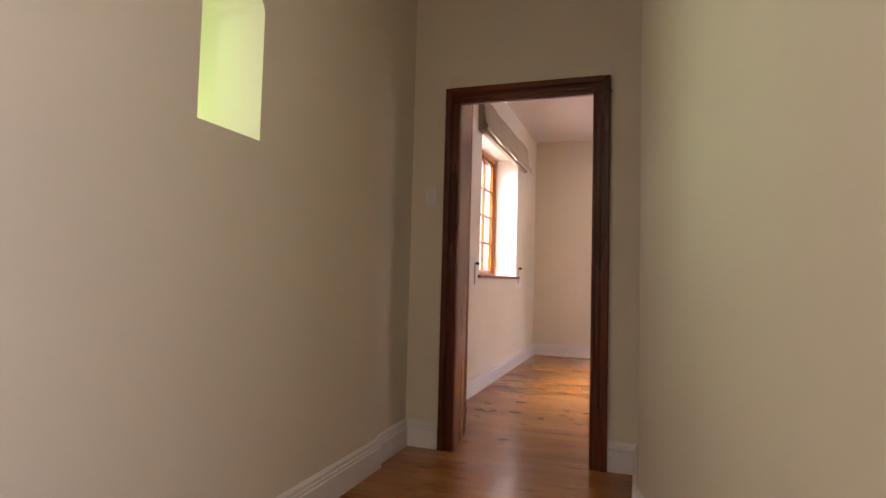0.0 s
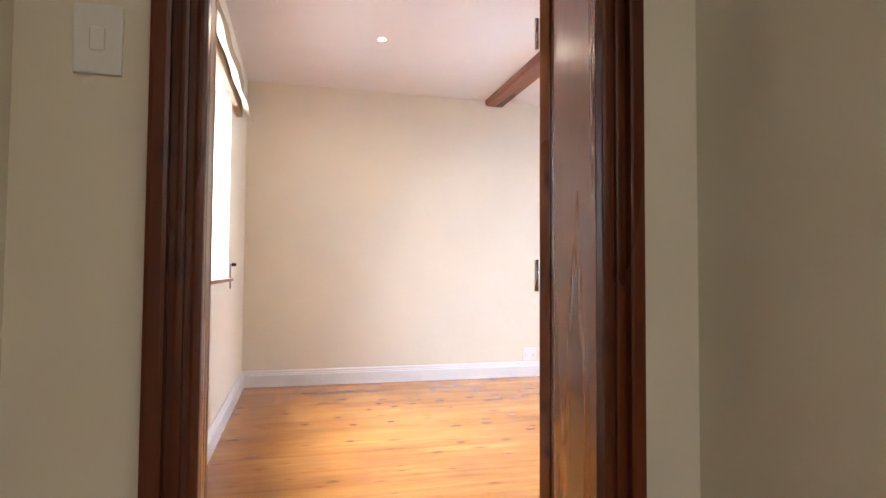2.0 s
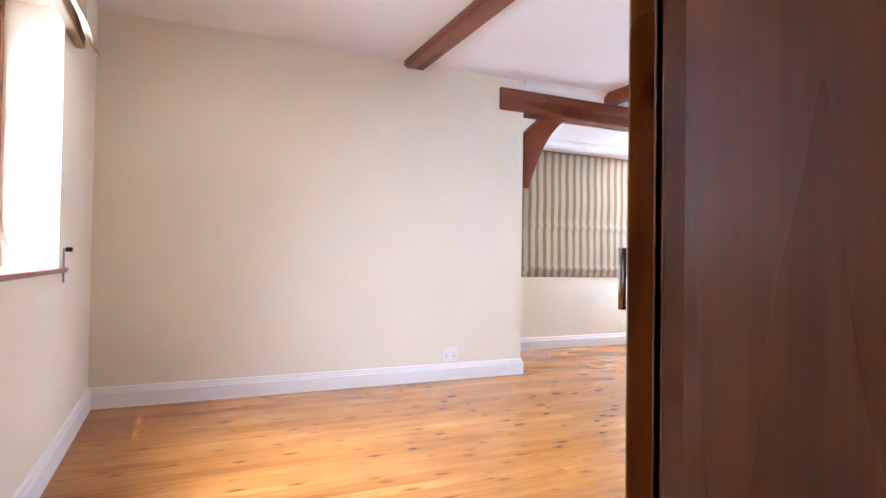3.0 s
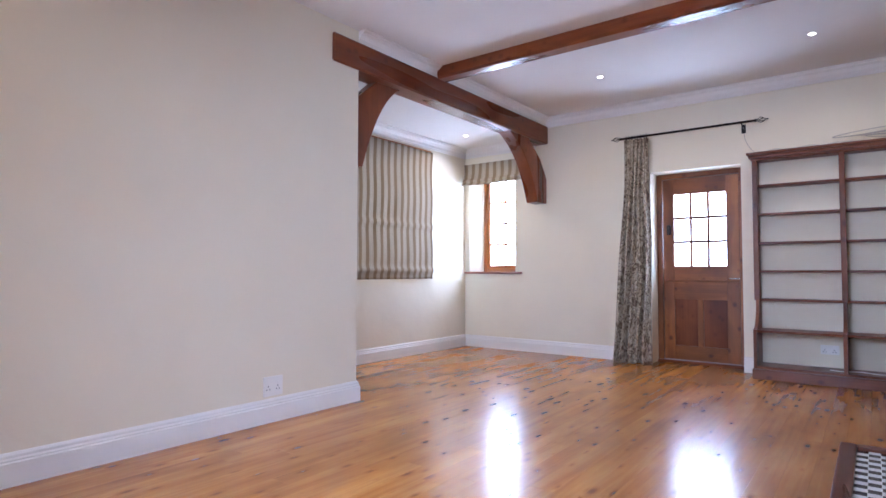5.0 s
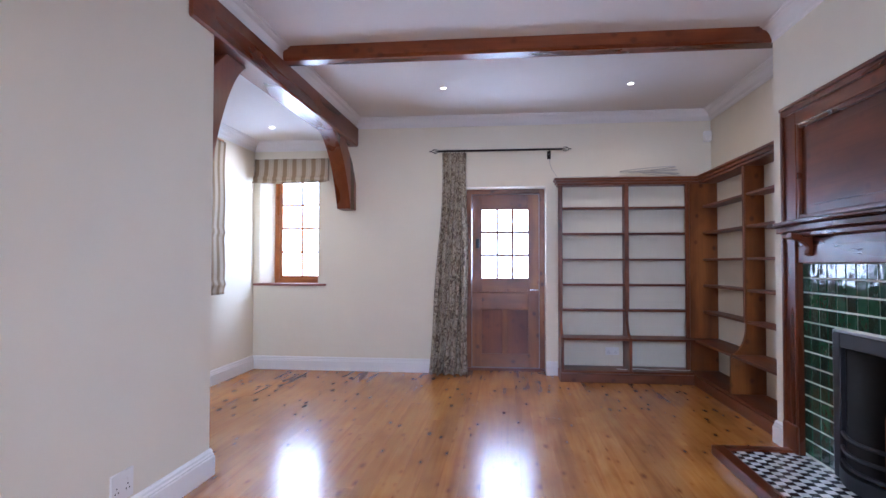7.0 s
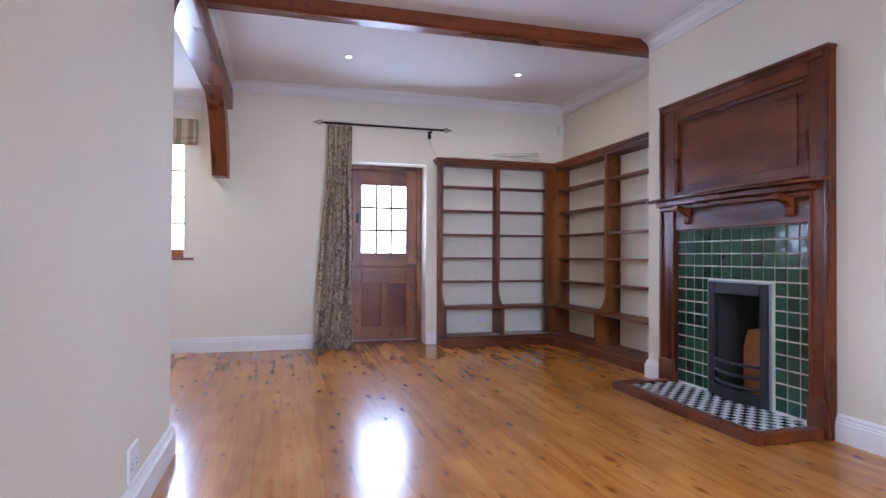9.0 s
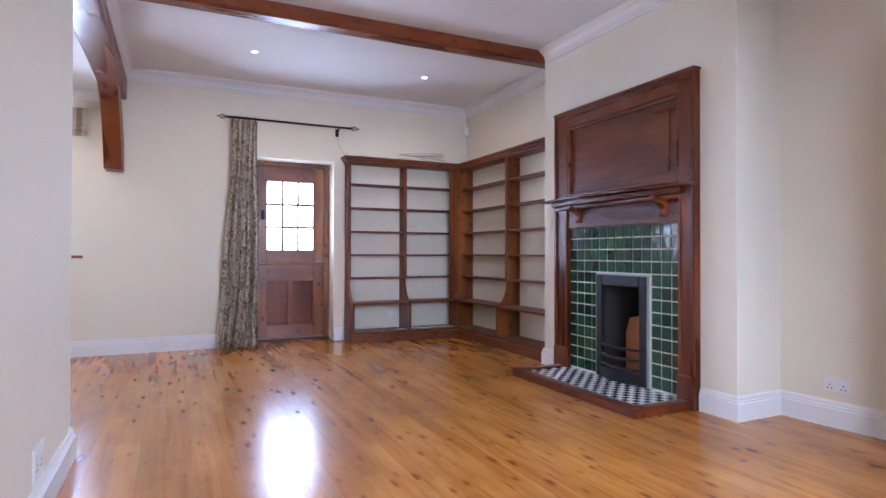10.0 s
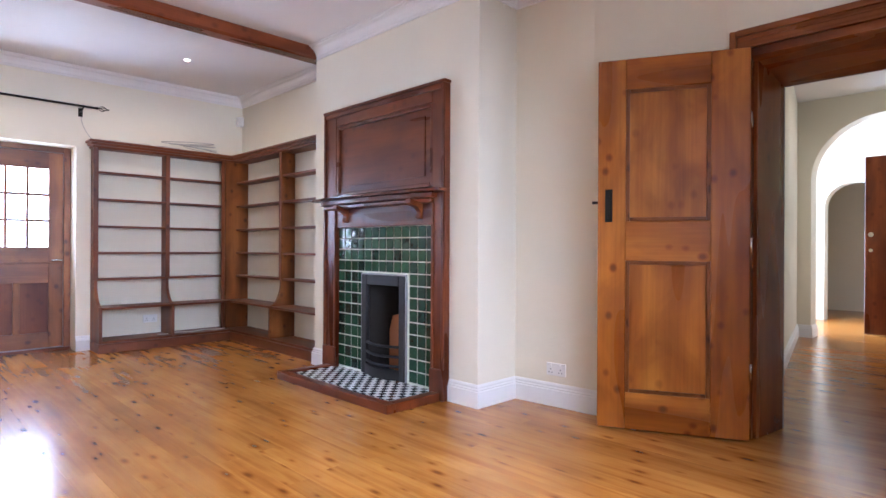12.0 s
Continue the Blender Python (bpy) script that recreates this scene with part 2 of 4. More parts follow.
STRIPE_X, STRIPE_Y = stripes("striped_cloth_x", "X"), stripes("striped_cloth_y", "Y")
BEIGE = plaster("beige_blind_cloth", (0.42, 0.35, 0.25), 0.95)
CLOTH = mat("floral_curtain_cloth", (0.3, 0.26, 0.2), 0.9, spec=0.1)
_nt, _p = CLOTH.node_tree, CLOTH.node_tree.nodes["Principled BSDF"]
_a = tex(_nt, "ShaderNodeTexNoise", coords(_nt, (1, 1, 0.8)), Scale=17.0, Detail=4.0, Distortion=1.6)
_b = tex(_nt, "ShaderNodeTexVoronoi", coords(_nt, (1, 1, 0.7)), Scale=30.0)
_c = ramp(_nt, _a.outputs[0], [(0.38, (0.15, 0.11, 0.085)), (0.48, (0.34, 0.28, 0.20)), (0.56, (0.54, 0.48, 0.37)), (0.66, (0.22, 0.17, 0.15))])
_c = mix(_nt, "MULTIPLY", 0.5, _c, ramp(_nt, _b.outputs["Distance"], [(0.1, (0.5, 0.42, 0.4)), (0.45, (1, 1, 1))]))
_nt.links.new(_c, _p.inputs["Base Color"])


# ---- building helpers ----
def box(bm, a, b, bevel=0.0, segs=1):
    lo, hi = [min(p, q) for p, q in zip(a, b)], [max(p, q) for p, q in zip(a, b)]
    size = [h - l for l, h in zip(lo, hi)]
    m = Matrix.LocRotScale([(l + h) / 2 for l, h in zip(lo, hi)], None, size)
    vs = bmesh.ops.create_cube(bm, size=1, matrix=m)["verts"]
    if bevel:
        es = list({e for v in vs for e in v.link_edges})
        bmesh.ops.bevel(bm, geom=es, offset=min(bevel, min(size) * 0.45), segments=segs, profile=0.7, affect="EDGES")
    return bm


def boxes(*pairs, bevel=0.0, segs=1):
    bm = bmesh.new()
    for a, b in pairs:
        box(bm, a, b, bevel, segs)
    return bm


def prism(outline, axis, lo, hi, bevel=0.0):
    """An outline of (u, v) drawn out along the axis from lo to hi; u, v are the two other axes in order."""
    bm = bmesh.new()

    def place(u, v, w):
        return {"x": (w, u, v), "y": (u, w, v), "z": (u, v, w)}[axis]
    base = [bm.verts.new(place(u, v, lo)) for u, v in outline]
    face = bm.faces.new(base)
    top = bmesh.ops.extrude_face_region(bm, geom=[face])["geom"]
    d = Vector(place(0, 0, hi)) - Vector(place(0, 0, lo))
    bmesh.ops.translate(bm, vec=d, verts=[g for g in top if isinstance(g, bmesh.types.BMVert)])
    bmesh.ops.recalc_face_normals(bm, faces=bm.faces)
    if bevel:
        bmesh.ops.bevel(bm, geom=list(bm.edges), offset=bevel, segments=1, affect="EDGES")
    return bm


def tube(points, r, segs=8):
    """A round bar along a line of points."""
    bm, rings = bmesh.new(), []
    pts = [Vector(p) for p in points]
    for i, p in enumerate(pts):
        d = (pts[min(i + 1, len(pts) - 1)] - pts[max(i - 1, 0)]).normalized()
        u = d.cross(Vector((0, 0, 1)) if abs(d.z) < 0.9 else Vector((1, 0, 0))).normalized()
        w = d.cross(u)
        rings.append([bm.verts.new(p + r * (math.cos(a) * u + math.sin(a) * w)) for a in [2 * math.pi * k / segs for k in range(segs)]])
    for a, b in zip(rings, rings[1:]):
        for k in range(segs):
            bm.faces.new((a[k], a[(k + 1) % segs], b[(k + 1) % segs], b[k]))
    bm.faces.new(rings[0]), bm.faces.new(rings[-1])
    bmesh.ops.recalc_face_normals(bm, faces=bm.faces)
    for f in bm.faces:
        f.smooth = len(f.verts) == 4
    return bm


def merged(*bms):
    out = bmesh.new()
    for b in bms:
        me = bpy.data.meshes.new("tmp")
        b.to_mesh(me)
        b.free()
        out.from_mesh(me)
        bpy.data.meshes.remove(me)
    return out


def obj(name, bm, material):
    me = bpy.data.meshes.new(name)
    bm.to_mesh(me)
    bm.free()
    me.materials.append(material)
    return new(name, me)


def part(name, bm, material, parent, label=""):
    ob = obj(name, bm, material)
    ob.parent = parent
    return tagged(ob, label) if label else ob


def thing(name, label, category, at=(0, 0, 0), turn=0, group=""):
    ob = new(name)
    ob.matrix_world = pose(*at, 0, 0, turn)
    return tagged(ob, label, category, group)


def structure(name, bm, material, label=""):
    return tagged(obj(name, bm, material), label, kind="structure")


def wall_with(axis, lo, hi, u0, u1, z0, z1, holes):
    """A wall slab across the axis from lo to hi, from u0 to u1 and z0 to z1, with oblong holes (ua, ub, za, zb) in order of u."""
    bm = bmesh.new()

    def slab(ua, ub, za, zb):
        if ub - ua > 1e-4 and zb - za > 1e-4:
            box(bm, (lo, ua, za) if axis == "x" else (ua, lo, za), (hi, ub, zb) if axis == "x" else (ub, hi, zb))
    u = u0
    for ua, ub, za, zb in holes:
        slab(u, ua, z0, z1)
        slab(ua, ub, z0, za)
        slab(ua, ub, zb, z1)
        u = ub
    slab(u, u1, z0, z1)
    return bm


# ---- the shell ----
T = 0.36
structure("wall_west", wall_with("x", XL - T, XL, YD - 0.3, YA + T, 0, CEIL, [(1.10, 2.72, 1.02, 2.42)]), WALL, "cream plastered wall with a deep window")
structure("wall_north", boxes(((XL, YW, 0), (2.2, YA + T, CEIL)), ((2.2, YW, 0), (2.537, 4.005, CEIL))), WALL, "cream plastered wall ending in an open corner")
structure("wall_alcove", wall_with("y", YA, YA + T, 2.2, XR, 0, CEIL, [(3.45, 4.95, 1.0, 2.36)]), WALL, "cream alcove wall behind a striped blind")
structure("wall_east", wall_with("x", XR, XR + T, YD - 0.3, YA + T, 0, CEIL, [(1.775, 2.68, 0.0, 2.105), (4.40, 5.11, 1.0, 2.32)]), WALL, "cream plastered wall with outside door and window")
# the hall door's wall, with the stop of its lining on the hall side
structure("wall_south", wall_with("y", YH, YDD, -1.5, 0.2, 0, CEIL, [(-0.85, 0.094, 0.0, 2.225)]), WALL, "cream plastered wall with the hall door")
structure("wall_south_east", prism([(0.2, YH), (0.2, YDD), (0.95, -0.10), (1.56, -0.06), (XR, -0.06), (XR, YH)], "z", 0, CEIL), WALL, "cream plastered wall beside the chimney breast")
structure("chimney_breast", boxes(((1.56, YD, 0), (2.30, 0.345, CEIL)), ((2.80, YD, 0), (3.57, 0.345, CEIL)), ((2.30, YD, 0.83), (2.80, 0.345, CEIL)), ((2.30, YD, 0), (2.80, -0.05, 0.83))), WALL, "cream plastered chimney breast")
structure("wall_recess", boxes(((3.57, YD, 0), (XR, YR, CEIL))), WALL, "cream wall behind the corner bookcase")
structure("bulkhead", boxes(((2.53, 3.97, ALC - 0.04), (XR, 4.09, CEIL))), WALL, "plastered bulkhead above the main beam")
structure("ceiling", boxes(((XL - T, YH, CEIL), (XR + T, 4.08, CEIL + 0.12))), CEILM, "white plastered ceiling")
structure("ceiling_alcove", boxes(((2.2, 4.005, ALC), (XR, YA, ALC + 0.1))), CEILM, "lower white ceiling of the alcove")

HC = 2.92
structure("wall_hall_west", wall_with("x", -1.48, -1.06, -5.2, -1.10, 0, HC, [(-2.48, -2.17, 1.485, 2.02)]), WALL, "cream hall wall with a small deep window")
structure("wall_hall_west_end", boxes(((-1.48, -1.10, 0), (-1.085, YH, HC))), WALL)
structure("wall_hall_east", prism([(0.245, YH), (0.245, -1.3), (0.95, -4.95), (1.4, -4.95), (1.4, YH)], "z", 0, HC), WALL, "cream hall wall running out towards the arch")
structure("ceiling_hall", boxes(((-1.48, -9.4, HC), (2.2, YH, HC + 0.12))), CEILM, "white hall ceiling")


def arch_wall(y0, y1, xa, xb, xl, xr, spring, top):
    """A wall across the hall with a round-headed opening from xa to xb."""
    n, cx, rx = 24, (xa + xb) / 2, (xb - xa) / 2
    bm = bmesh.new()
    box(bm, (xl, y0, 0), (xa, y1, top))
    box(bm, (xb, y0, 0), (xr, y1, top))
    rise = rx * 0.95
    pts = [(cx - rx * math.cos(math.pi * k / n), spring + rise * math.sin(math.pi * k / n)) for k in range(n + 1)]
    for (x1, z1), (x2, z2) in zip(pts, pts[1:]):
        vs = [bm.verts.new((x, y, z)) for y in (y0, y1) for x, z in ((x1, z1), (x2, z2), (x2, top), (x1, top))]
        for f in ((0, 1, 2, 3), (7, 6, 5, 4), (0, 4, 5, 1), (2, 6, 7, 3)):
            bm.faces.new([vs[i] for i in f])
    bmesh.ops.recalc_face_normals(bm, faces=bm.faces)
    return bm


structure("wall_hall_arch", arch_wall(-5.2, -4.95, -0.72, 0.80, -1.48, 2.0, 1.95, HC), WALL, "cream wall with a round arch")
structure("wall_lobby_arch", arch_wall(-7.45, -7.2, 0.35, 1.12, -1.48, 2.0, 1.75, HC), WALL, "cream wall with a second round arch")
structure("wall_lobby_east", wall_with("x", 1.4, 1.6, -7.2, -5.2, 0, HC, [(-6.7, -5.7, 0.1, 2.4)]), WALL)
structure("wall_lobby_west", boxes(((-1.48, -9.4, 0), (-1.2, -5.2, HC))), WALL)
structure("wall_lobby_back", boxes(((-1.48, -9.4, 0), (2.2, -9.15, HC)), ((2.0, -9.15, 0), (2.2, -7.45, HC))), WALL)
structure("ground", boxes(((-300, -300, -0.4), (300, 300, -0.25))), STONE, "pale garden ground")
floor = structure("floor", boxes(((XL - 0.1, YD - 0.1, -0.2), (XR + 0.3, YA, -0.012)), ((-1.4, -9.4, -0.2), (2.2, YD - 0.1, -0.012))), SUB, "polished pine floorboards running the length of the room")

# niche head and pane
nb = bmesh.new()
for k in range(8):
    a0, a1 = math.pi / 2 * k / 8, math.pi / 2 * (k + 1) / 8
    for sgn in (1,):
        r, cy, cz = 0.07, -2.17 - 0.07, 2.02 - 0.07
        p = [(cy + r * math.cos(a0), cz + r * math.sin(a0)), (cy + r * math.cos(a1), cz + r * math.sin(a1)), (-2.17, 2.02)]
        vs = [nb.verts.new((x, y, z)) for x in (-1.46, -1.06) for y, z in p]
        for f in ((0, 1, 2), (5, 4, 3), (0, 3, 4, 1), (1, 4, 5, 2), (2, 5, 3, 0)):
            nb.faces.new([vs[i] for i in f])
structure("wall_niche_corner", nb, WALL)
niche = tagged(new("window_3"), "small deep hall window with its pane tinted for green daylight", kind="structure")
part("pane", boxes(((-1.45, -2.48, 1.485), (-1.44, -2.17, 2.02))), GREENLIGHT, niche).visible_shadow = False


# ---- skirtings and cornices ----
def run(name, pts, profile, material, label):
    """A moulding along a line of floor-plan points, walls on its left; profile of (out, z)."""
    bm, rings = bmesh.new(), []
    P = [Vector(p) for p in pts]
    for i, p in enumerate(P):
        d0 = (P[i] - P[i - 1]).normalized() if i else (P[1] - P[0]).normalized()
        d1 = (P[i + 1] - P[i]).normalized() if i < len(P) - 1 else d0
        n0, n1 = Vector((d0.y, -d0.x)), Vector((d1.y, -d1.x))
        n = (n0 + n1) / (1 + n0.dot(n1))
        rings.append([bm.verts.new((p.x + n.x * o, p.y + n.y * o, z)) for o, z in profile])
    k = len(profile)
    for a, b in zip(rings, rings[1:]):
        for j in range(k):
            bm.faces.new((a[j], b[j], b[(j + 1) % k], a[(j + 1) % k]))
    bm.faces.new(rings[0]), bm.faces.new(rings[-1])
    bmesh.ops.recalc_face_normals(bm, faces=bm.faces)
    return structure(name, bm, material, label)


SK = [(-0.01, 0), (0.024, 0), (0.024, 0.108), (0.018, 0.114), (0.020, 0.122), (0.014, 0.130), (0.014, 0.142), (0.006, 0.155), (-0.01, 0.155)]


def cove(top):
    return [(-0.01, top - 0.11), (0.014, top - 0.11), (0.018, top - 0.095), (0.026, top - 0.09), (0.034, top - 0.062), (0.055, top - 0.034),
            (0.082, top - 0.022), (0.086, top - 0.012), (0.10, top - 0.01), (0.10, top - 0.001), (-0.01, top - 0.001)]


BB = "white-painted moulded skirting board"
run("baseboard", [(XL, YDD), (XL, YW), (2.537, YW), (2.537, 4.005), (2.2, 4.005), (2.2, YA), (XR, YA), (XR, 2.68)], SK, TRIM, BB)
run("baseboard", [(XR, 1.775), (XR, 1.65)], SK, TRIM, BB)
run("baseboard", [(3.57, 0.2), (3.57, 0.345), (3.337, 0.345)], SK, TRIM, BB)
run("baseboard", [(1.823, 0.345), (1.56, 0.345), (1.56, -0.06), (0.95, -0.10), (0.2, YDD), (0.172, YDD)], SK, TRIM, BB)
run("baseboard", [(-0.93, YDD), (XL, YDD)], SK, TRIM, BB)
run("baseboard", [(-1.06, -4.95), (-1.06, -1.10), (-1.085, -1.095), (-1.085, YH), (-0.875, YH)], SK, TRIM, BB)
run("baseboard", [(0.09, YH), (0.245, YH), (0.245, -1.3), (0.95, -4.95), (0.80, -4.95), (0.80, -5.2)], SK, TRIM, BB)
CC = "white plaster cornice"
run("cornice", [(2.537, 3.97), (XR, 3.97), (XR, YR), (3.57, YR), (3.57, 0.345), (1.56, 0.345), (1.56, -0.06), (0.95, -0.10), (0.2, YDD)], cove(CEIL), CEILM, CC)
run("cornice", [(2.2, 4.09), (2.2, YA), (XR, YA), (XR, 4.09)], cove(ALC), CEILM, CC)

# ---- beams ----
BH = 2.80
ob = tagged(obj("main_beam", boxes(((2.262, 3.925, 2.594), (XR, 4.13, 2.815)), bevel=0.012), BEAM["x"]), "stained timber main beam across the alcove opening", "beam")
for x0, x1, y0, lab in ((1.264, 1.468, -0.09, "stained timber ceiling beam above the entrance"), (3.535, 3.69, 0.1, "stained timber ceiling beam beside the chimney breast")):
    bh = BH if x0 > 3 else BH + 0.05
    cham = [(x0, CEIL), (x0, bh + 0.02), (x0 + 0.02, bh), (x1 - 0.02, bh), (x1, bh + 0.02), (x1, CEIL)]
    tagged(obj("ceiling_beam", prism(cham, "y", y0, 3.925 if x0 > 3 else YW), BEAM["y"]), lab, "beam", "ceiling beams")


def brace(x0, sgn, ctrl, foot, label):
    inner = []
    for k in range(13):
        u = k / 12
        inner.append(((1 - u) ** 2 * 0.91 + 2 * u * (1 - u) * ctrl + u * u * foot, (1 - u) ** 2 * 2.594 + 2 * u * (1 - u) * 2.44 + u * u * 1.85))
    out = inner + ([(0.0, 1.85), (0.0, 2.16), (0.16, 2.38), (0.46, 2.594)] if sgn < 0 else [(0.0, 1.85), (0.0, 1.98), (0.30, 2.33), (0.62, 2.594)])
    bm = prism([(x0 + sgn * u, v) for u, v in out], "y", 4.01 if sgn > 0 else 3.95, 4.125 if sgn > 0 else 4.105, 0.006)
    tagged(obj("beam_brace", bm, BEAM["z"]), label, "brace", "braces of the main beam")


brace(XR, -1, 0.46, 0.24, "curved stained timber brace against the plastered wall")
brace(2.2, 1, 0.64, 0.46, "curved stained timber brace at the open wall corner")


# ---- doors ----
def architrave(parent, axis_y, out, x0, x1, ztop, w, stained):
    """A moulded door surround on a wall face y = axis_y; out: -1 or 1, the way it stands out."""
    for name, a, b, ax in (("jamb_trim", (x0 - w, 0), (x0, ztop), "z"), ("jamb_trim", (x1, 0), (x1 + w, ztop), "z"), ("head_trim", (x0 - w, ztop), (x1 + w, ztop + w), "x")):
        bm = boxes(((a[0], axis_y, a[1]), (b[0], axis_y + out * 0.022, b[1])), bevel=0.004)
        if ax == "z":
            o = a[0] if a[0] < x0 - 0.01 else b[0]
            s = 1 if a[0] < x0 - 0.01 else -1
            box(bm, (o, axis_y, 0), (o + s * 0.035, axis_y + out * 0.042, ztop + w - 0.001), 0.008, 2)
            box(bm, (o + s * 0.045, axis_y, 0), (o + s * 0.062, axis_y + out * 0.03, ztop), 0.006, 2)
            i = b[0] if s > 0 else a[0]
            box(bm, (i, axis_y, 0), (i - s * 0.02, axis_y + out * 0.03, ztop), 0.007, 2)
        else:
            box(bm, (a[0] + 0.036, axis_y, b[1] - 0.035), (b[0] - 0.036, axis_y + out * 0.042, b[1]), 0.008, 2)
            box(bm, (x0, axis_y, b[1] - 0.062), (x1, axis_y + out * 0.03, b[1] - 0.045), 0.006, 2)
            box(bm, (x0, axis_y, a[1]), (x1, axis_y + out * 0.03, a[1] + 0.02), 0.007, 2)
        part(name, bm, stained[ax], parent)


d1 = tagged(new("door_1"), "stained timber door frame in the thick wall", kind="structure")
JL, JR = -0.775, -0.005
JLR, JRR, HZ, RZ = -0.82, 0.066, 2.055, 2.165


structure("wall_over_door", prism([(YH, HZ + 0.021), (YDD, 2.2245), (YH, 2.2245)], "x", -0.849, 0.093), WALL)


def lining(name, hall, room, thick, material):
    """One side of the splayed lining, from its hall edge to its room edge, in plan."""
    (xa, ya), (xb, yb) = hall, room
    return part(name, prism([(xa, ya), (xb, yb), (xb + thick, yb), (xa + thick, ya)], "z", 0, 2.16, 0.002), material, d1)


structure("wall_beside_door", prism([(JR + 0.029, YH), (JRR + 0.009, YDD - 0.051), (0.0935, YDD - 0.051), (0.0935, YH)], "z", 0, 2.06), WALL)
lining("jamb", (JL, YH), (JLR, YDD), -0.03, JAMB["z"])
jr = lining("jamb", (JR, YH), (JRR - 0.02, YDD - 0.05), 0.028, JAMB["z"])
part("rebate", boxes(((JRR - 0.002, YDD - 0.05, 0), (JRR + 0.026, YDD, RZ)), bevel=0.002), JAMB["z"], d1)
for z in (1.12, 1.33):
    part("keep_plate", boxes(((JLR - 0.001, YDD - 0.045, z), (JLR + 0.0015, YDD - 0.015, z + 0.13)), bevel=0.0005), IRON, d1)
part("head", prism([(YH, HZ), (YDD, RZ), (YDD, RZ + 0.058), (YH, HZ + 0.02)], "x", JLR - 0.028, JRR + 0.026), JAMB["x"], d1)
architrave(d1, YH, -1, JL, JR, HZ, 0.092, DARK)
architrave(d1, YDD, 1, JLR, JRR, 2.21, 0.105, JAMB)

# panelled leaf, hung at the frame's inner edge and standing open
LW, LH, LT = 0.82, 2.19, 0.042
leaf = thing("panel_door", "open varnished pine door with two sunken panels", "door", (0.058, YDD + 0.038, 0), 26)
HS, LS = 0.20, 0.16
for x0, x1, nm in ((0, HS, "hinge_stile"), (LW - LS, LW, "lock_stile")):
    part(nm, boxes(((x0, -LT / 2, 0.01), (x1, LT / 2, 0.01 + LH)), bevel=0.004), PINE["z"], leaf)
for z0, z1, nm in ((0.01, 0.225, "bottom_rail"), (1.005, 1.24, "lock_rail"), (2.02, 2.20, "top_rail")):
    part(nm, boxes(((HS, -LT / 2 + 0.0005, z0), (LW - LS, LT / 2 - 0.0005, z1)), bevel=0.003), PINE["x"], leaf)
for z0, z1 in ((0.225, 1.005), (1.24, 2.02)):
    pn = part("panel", boxes(((HS, -0.005, z0), (LW - LS, 0.005, z1))), PANEL["z"], leaf)
    for s in (-1, 1):
        mb = bmesh.new()
        for a, b in (((HS, z0), (HS + 0.022, z1)), ((LW - LS - 0.022, z0), (LW - LS, z1)), ((HS + 0.022, z0), (LW - LS - 0.022, z0 + 0.022)), ((HS + 0.022, z1 - 0.022), (LW - LS - 0.022, z1))):
            box(mb, (a[0], s * 0.005, a[1]), (b[0], s * 0.016, b[1]), 0.007, 2)
        part("panel_moulding", mb, DARKP["z"], pn)
lock = part("lock_plate", boxes(((LW - 0.085, LT / 2, 1.235), (LW - 0.043, LT / 2 + 0.006, 1.43)), bevel=0.002), IRON, leaf, "black iron lock plate")
part("keyhole", boxes(((LW - 0.07, LT / 2 + 0.006, 1.26), (LW - 0.058, LT / 2 + 0.012, 1.40)), bevel=0.002), IRON, lock)
part("latch_bolt", boxes(((LW, -0.006, 1.345), (LW + 0.035, 0.006, 1.362)), bevel=0.002), IRON, leaf, "projecting iron latch bolt")
for z in (0.35, 1.05, 1.75):
    part("hinge", tube([(-0.004, LT / 2 + 0.004, z), (-0.004, LT / 2 + 0.004, z + 0.09)], 0.006), CHROME, leaf, "steel butt hinge")

# stable door in the east wall
XD = XR + 0.24
d2 = tagged(new("door_2"), "pine frame of the outside door", kind="structure")
part("jamb", boxes(((XD - 0.02, 1.775, 0), (XD + 0.08, 1.835, 2.105)), bevel=0.004), DARKP["z"], d2)
part("jamb", boxes(((XD - 0.02, 2.62, 0), (XD + 0.08, 2.68, 2.105)), bevel=0.004), DARKP["z"], d2)
part("head", boxes(((XD - 0.02, 1.835, 2.05), (XD + 0.08, 2.62, 2.105)), bevel=0.004), DARKP["y"], d2)
part("threshold", boxes(((XD - 0.05, 1.775, -0.01), (XD + 0.1, 2.68, 0.03)), bevel=0.006), DARK["y"], d2)
sd = thing("stable_door", "pine stable door with nine small panes above panels", "door")
Y0, Y1 = 1.84, 2.615
XF, XB = XD, XD + 0.045
for z0, z1, nm in ((0.035, 0.905, "lower"), (0.912, 2.045, "upper")):
    for a, b in ((Y0, Y0 + 0.125), (Y1 - 0.115, Y1)):
        part(nm + "_stile", boxes(((XF, a, z0), (XB, b, z1)), bevel=0.003), DARKP["z"], sd)
GY0, GY1, GZ0, GZ1 = Y0 + 0.125, Y1 - 0.115, 1.07, 1.87
for z0, z1, nm in ((0.035, 0.19, "bottom_rail"), (0.70, 0.905, "middle_rail"), (0.912, GZ0, "lock_rail"), (GZ1, 2.045, "top_rail")):
    part(nm, boxes(((XF, GY0, z0), (XB, GY1, z1)), bevel=0.003), DARKP["y"], sd)
ym = (GY0 + GY1) / 2
part("muntin", boxes(((XF, ym - 0.03, 0.19), (XB, ym + 0.03, 0.70)), bevel=0.003), DARKP["z"], sd)
for a, b in ((GY0, ym - 0.03), (ym + 0.03, GY1)):
    part("panel", boxes(((XF + 0.014, a, 0.19), (XB - 0.01, b, 0.70)), bevel=0.002), DARK["z"], sd)
